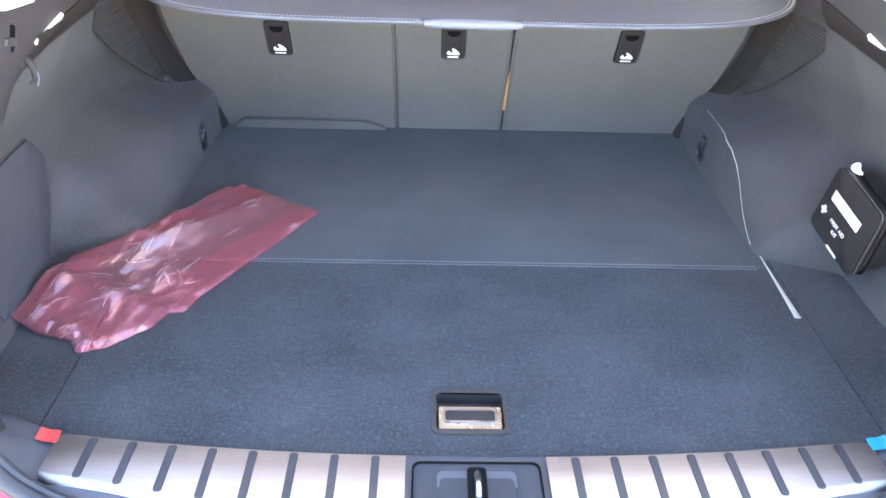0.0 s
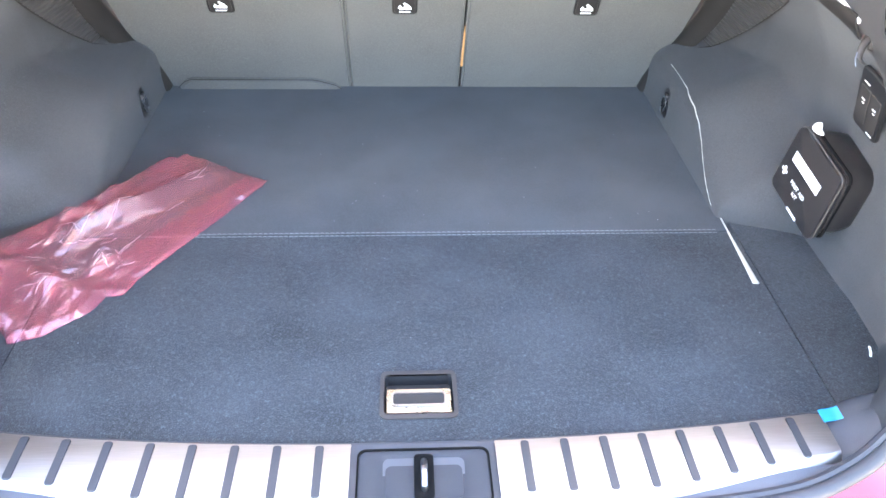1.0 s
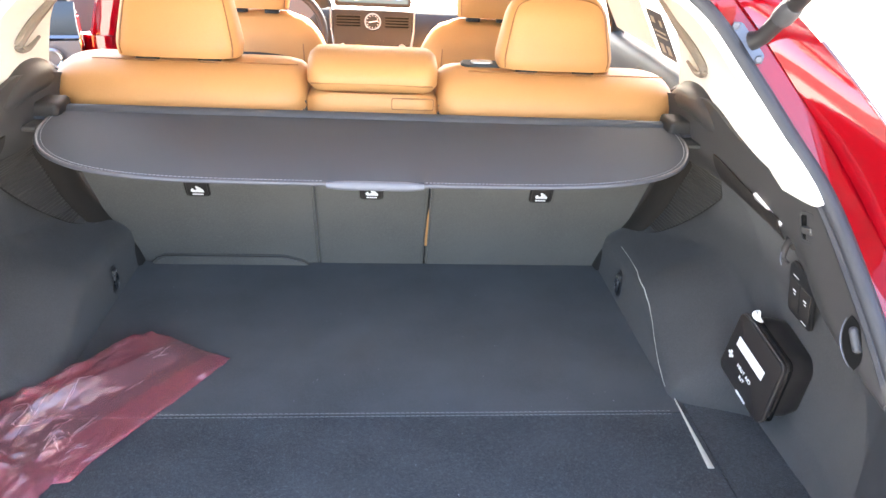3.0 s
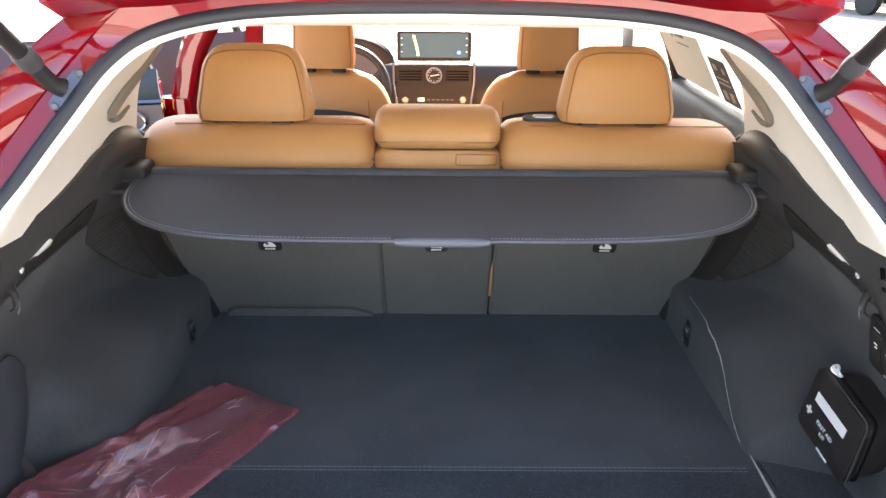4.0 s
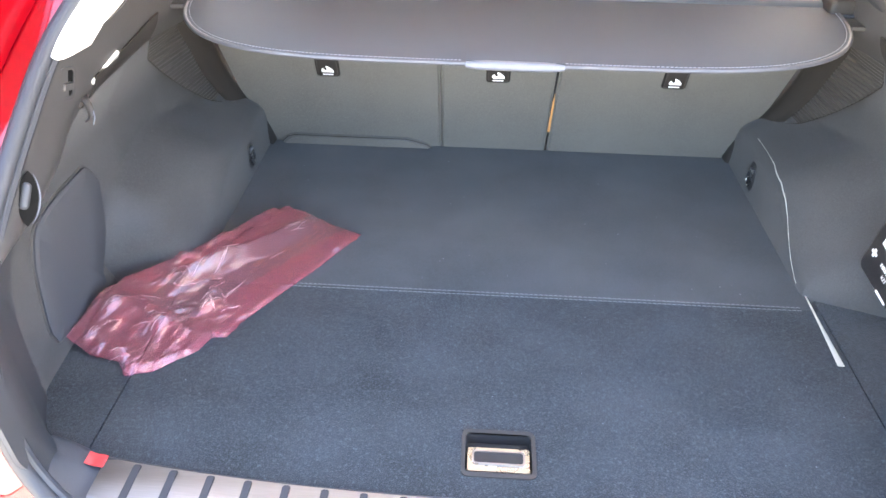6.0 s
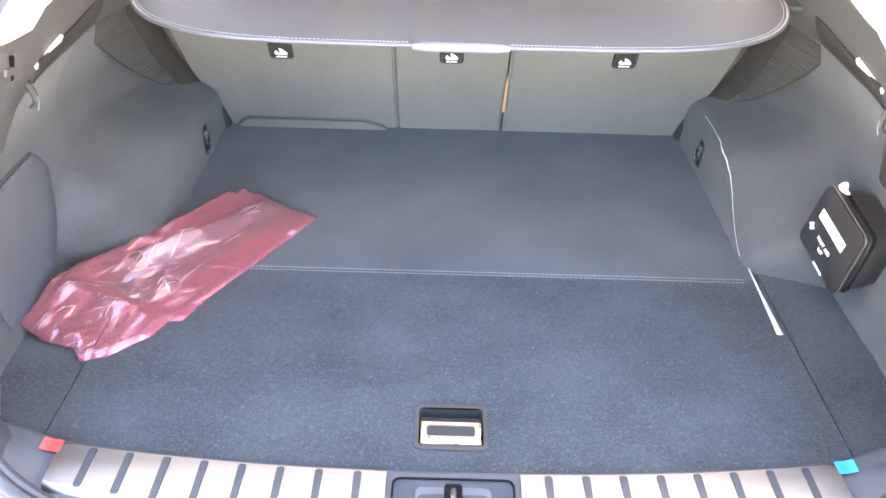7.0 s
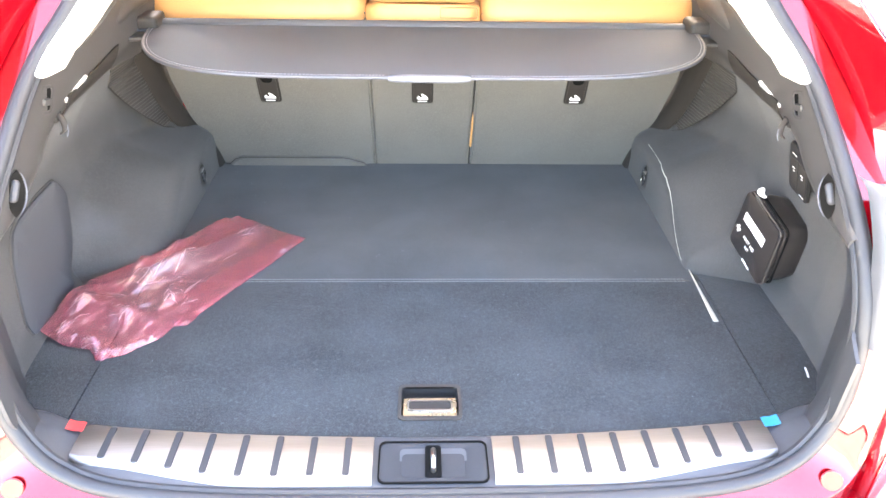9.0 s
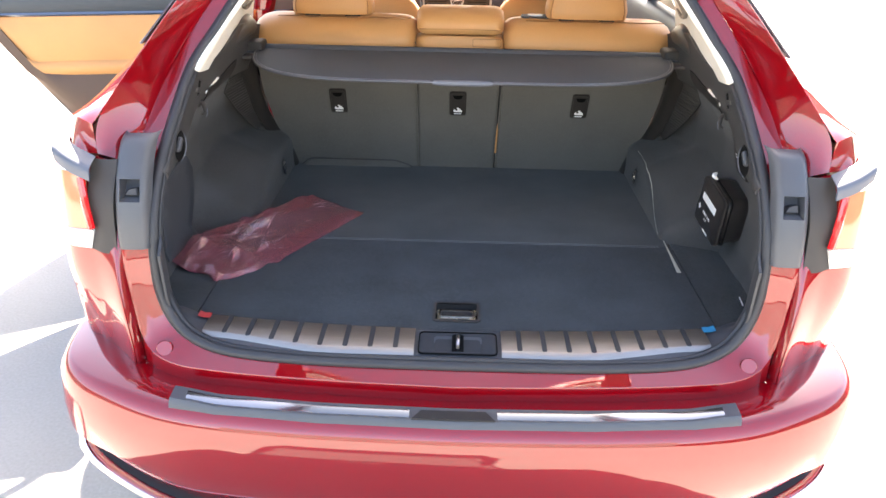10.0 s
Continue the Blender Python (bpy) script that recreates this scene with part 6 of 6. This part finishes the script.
BAG = pink_film("pink_plastic_film", 0.78, (0.97, 0.74, 0.76), (0.68, 0.32, 0.36), 1.6)
BAG_FOLD = pink_film("pink_plastic_fold", 0.64, (1.0, 0.60, 0.68), (0.80, 0.19, 0.30), 1.6)
# near-opaque pale film that paints glints along the folds
BAG_GLINT = pink_film("pink_plastic_glint", 0.25, (1.0, 0.8, 0.85), (0.94, 0.72, 0.77), 5.0)
part("lower_film", crumpled(2, .012, lambda a, b, r, rim: -.001 if rim else r.uniform(-.02, -.012)), BAG, bag, sharp=20)
# thin pale slivers laid on fold ridges as painted glints
pick = random.Random(5)
bm = bmesh.new()
for a0, b0, way, half, wide, high in FOLDS * 2:
    if high < .0022 or pick.random() < .40:
        continue
    a0, b0, way = a0 + pick.gauss(0, .010), b0 + pick.gauss(0, .0025), way + pick.gauss(0, .05)
    f0, f1 = pick.uniform(-.8, -.1), pick.uniform(.1, .8)
    line = []
    for k in range(7):
        f = half * (f0 + (f1 - f0) * k / 6)
        a, b = a0 + f * math.cos(way) + pick.uniform(-.0006, .0006), b0 + f * math.sin(way) + pick.uniform(-.0006, .0006)
        p = BAG_FAR + BAG_A * a + BAG_B * b
        if band(a, b)[0] > .96 or not -.02 < a < BAG_LEN or (b > .05 and a > .7 * BAG_LEN):
            continue
        line.append(V(p.x, p.y, rest_z(p) + bag_height(a, b, pick, False) + .0003))
    w = pick.uniform(.0003, .0010)
    if len(line) > 2:
        tube(bm, line, [.0002] + [w * pick.uniform(.5, 1) for _ in line[2:]] + [.0002], 5, flat=.5)
tagged(part("crease", bm, BAG_GLINT, bag), "pale lines drawn as glints along the folds", kind="stuff")
part("upper_film", crumpled(7, .0062, bag_height), BAG, bag, "crumpled pink upper film", sharp=7)


def under_film(a, b, r, rim):
    return bag_height(a, b, r, rim) * .8 - .002


part("wall_fold", crumpled(11, .0078, under_film, lambda a, b: band(a, b)[0] > .35 and band(a, b)[2] < .6), BAG_FOLD, bag, "doubled pink fold", sharp=28)
part("side_fold", crumpled(12, .0078, under_film, lambda a, b: band(a, b)[1] > .5 and band(a, b)[2] < .6), BAG_FOLD, bag, "doubled pink fold", sharp=28)
part("mouth", crumpled(9, .0078, under_film, lambda a, b: band(a, b)[2] >= .5), BAG_FOLD, bag, "crumpled doubled mouth of the bag", sharp=28)

# first aid kit against the right lining
kit = thing("first_aid_kit", (.76, .41, .80), "black zipped first aid kit pouch with white printing", "first aid kit")
fb, nb, ft = V(.712, .494, .833), V(.724, .339, .805), V(.712, .487, .977)
mk = frame_at((fb + nb) / 2 + (ft - fb) / 2, nb - fb, ft - fb)
KW, KH, KD = .158, .145, .092


def kit_outline(g=1.0, r=.014):
    pts = []
    for x, y in outline(KW, KH, r, 6):
        x -= .010 * smooth(-.01, .075, y) * smooth(-.03, .079, x)
        pts.append((x * g, y * g))
    return pts


def pouch(w, h, z0, z1, r=.014):
    b = bmesh.new()
    rings = []
    soft = 3 if z1 < 0 else 1
    for f, g in ((z0, 1 - .07 * soft), (z0 + (z1 - z0) * .06 * soft, 1 - .025 * soft), (z0 + (z1 - z0) * .16 * soft, 1 - .004 * soft), (z0 + (z1 - z0) * .60, 1 + .004 * soft), (z0 + (z1 - z0) * .92, 1), (z1, .965)):
        rings.append([mk @ V(x * g * w / KW, y * g * h / KH, f) for x, y in kit_outline(1.0, r)])
    vs = grid(b, rings, loop_v=True)
    for ring, z in ((vs[0], z0), (vs[-1], z1)):
        c = b.verts.new(mk @ V(0, 0, z + (.004 if z == z1 else -.002)))
        for i in range(len(ring)):
            b.faces.new((ring[i], ring[(i + 1) % len(ring)], c))
    return b
part("front_shell", pouch(KW, KH, -.014, .004), KIT_BLACK, kit)
part("back_shell", pouch(KW * .985, KH * .985, -KD, -.015, .032), KIT_BLACK, kit)
bm = bmesh.new()
tube(bm, [mk @ V(x, y, -.021) for x, y in kit_outline(.975)], .0030, 6, closed=True)
part("zip", bm, VOID, kit, "black zip")
bm = bmesh.new()
tube(bm, [mk @ V(x, y, -.004) for x, y in kit_outline(.995)], .0026, 6, closed=True)
part("binding", bm, BINDING, kit, "brown-grey binding")
bm = bmesh.new()
slab(bm, outline(.095, .022, .001), .0008, mk @ Matrix.Translation((-.003, .0225, .0075)))
part("label", bm, WHITE, kit, "white blank label")
bm = bmesh.new()
for w, h in ((.018, .006), (.006, .018)):
    slab(bm, outline(w, h, .001), .0008, mk @ Matrix.Translation((-.055, -.018, .0072)))
part("cross", bm, WHITE, kit, "white cross")
for words, x, y in (("FIRST AID", -.001, -.020), ("KIT", -.001, -.035)):
    bm = text_mesh(words, .0118)
    bmesh.ops.transform(bm, matrix=mk @ Matrix.Translation((x, y, .0075)), verts=bm.verts)
    part("words", bm, WHITE, kit, "white words")
bm = bmesh.new()
slab(bm, outline(.036, .005, .002), .0008, mk @ Matrix.Translation((.015, -.066, .0062)))
part("mark", bm, WHITE, kit, "white maker's mark")
bm = bmesh.new()
tube(bm, [mk @ V(-.052 + .012 * math.cos(a), .083 + .007 * math.sin(a), -.012 + .004 * math.sin(2 * a)) for a in [2 * math.pi * i / 16 for i in range(16)]], .003, 6, closed=True)
tg = part("tag", bm, WHITE, kit, "white plastic tag")
bm = bmesh.new()
slab(bm, outline(.026, .014, .006), .003, mk @ pose(-.052, .083, -.012, 30))
part("tag_plate", bm, WHITE, tg)

# streak of sunlight over the wheel arch and on the floor, built as pale strips
cord = thing("sun_streak", (.62, .45, .752), "streak of sunlight on the wheel arch felt, built as pale strips", "cord")
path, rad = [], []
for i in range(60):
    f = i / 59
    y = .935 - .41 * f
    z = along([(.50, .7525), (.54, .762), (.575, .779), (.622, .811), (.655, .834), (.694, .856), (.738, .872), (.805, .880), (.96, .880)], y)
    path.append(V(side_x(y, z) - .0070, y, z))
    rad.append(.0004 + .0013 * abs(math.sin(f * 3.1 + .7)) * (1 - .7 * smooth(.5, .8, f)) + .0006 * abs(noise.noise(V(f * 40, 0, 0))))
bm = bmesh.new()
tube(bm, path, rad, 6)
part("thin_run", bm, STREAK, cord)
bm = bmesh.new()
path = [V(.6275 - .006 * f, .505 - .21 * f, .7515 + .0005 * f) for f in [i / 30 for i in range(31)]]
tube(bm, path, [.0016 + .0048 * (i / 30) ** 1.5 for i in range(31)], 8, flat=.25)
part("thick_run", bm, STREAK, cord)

# ---- distance ----
# rear wall and the fence's rearward run are unseen, added to darken reflections
for nm, x0, y0, x1, y1, h, mt, lb in (("fence", 13.5, -25, 13.5, 27, 3.2, FENCE, "weathered brown fence along the parking ground"), ("fence", 13.5, 27, 2, 34, 3.2, FENCE, "weathered brown fence along the parking ground"),
                                      ("boundary_wall", -14, -25, -14, 34, 2.6, HEDGE_WALL, "grey-green boundary wall beside the parking ground"), ("boundary_wall", -14, -25, 13.5, -25, 6.0, HEDGE_WALL, "tall grey-green boundary wall closing the parking ground")):
    ln = math.hypot(x1 - x0, y1 - y0)
    w = thing(nm, ((x0 + x1) / 2, (y0 + y1) / 2, 0), lb, "fence" if nm == "fence" else "wall")
    m = frame_at(((x0 + x1) / 2, (y0 + y1) / 2, 0), (x1 - x0, y1 - y0, 0), (0, 0, 1))
    panel = bmesh.new()
    k = int(ln / 2.4)
    for i in range(k):
        slab(panel, [(-ln / 2 + ln * i / k + .01, .03), (-ln / 2 + ln * (i + 1) / k - .01, .03), (-ln / 2 + ln * (i + 1) / k - .01, h), (-ln / 2 + ln * i / k + .01, h)], .05, m)
    part("panel", panel, mt, w)
    foot = bmesh.new()
    slab(foot, [(-ln / 2, 0), (ln / 2, 0), (ln / 2, .35), (-ln / 2, .35)], .14, m)
    part("footing", foot, CONCRETE, w, "pale concrete footing")
van = thing("parked_van", (11.2, 20.0, 0), "white van parked on the far side of the ground", "van")
m = pose(11.2, 20.0, 0, 0, 0, 20)
bm = bmesh.new()
box(bm, (1.8, 4.4, 1.25), (0, 0, 1.15), (0, 0, 0), .18, 4)
bmesh.ops.transform(bm, matrix=m, verts=bm.verts)
part("body", bm, VAN_WHITE, van)
bm = bmesh.new()
box(bm, (1.5, .03, .45), (0, -2.195, 1.42), (0, 0, 0), .01)
bmesh.ops.transform(bm, matrix=m, verts=bm.verts)
part("rear_window", bm, BLACK, van)
for x in (-.75, .75):
    bm = bmesh.new()
    box(bm, (.14, .05, .34), (x, -2.19, 1.0), (0, 0, 0), .02)
    bmesh.ops.transform(bm, matrix=m, verts=bm.verts)
    part("tail_light", bm, RED_LENS, van)
    for y in (-1.4, 1.4):
        bm = bmesh.new()
        tube(bm, [m @ V(x - .1, y, .32), m @ V(x + .1, y, .32)], .32, 20)
        part("wheel", bm, TYRE, van)
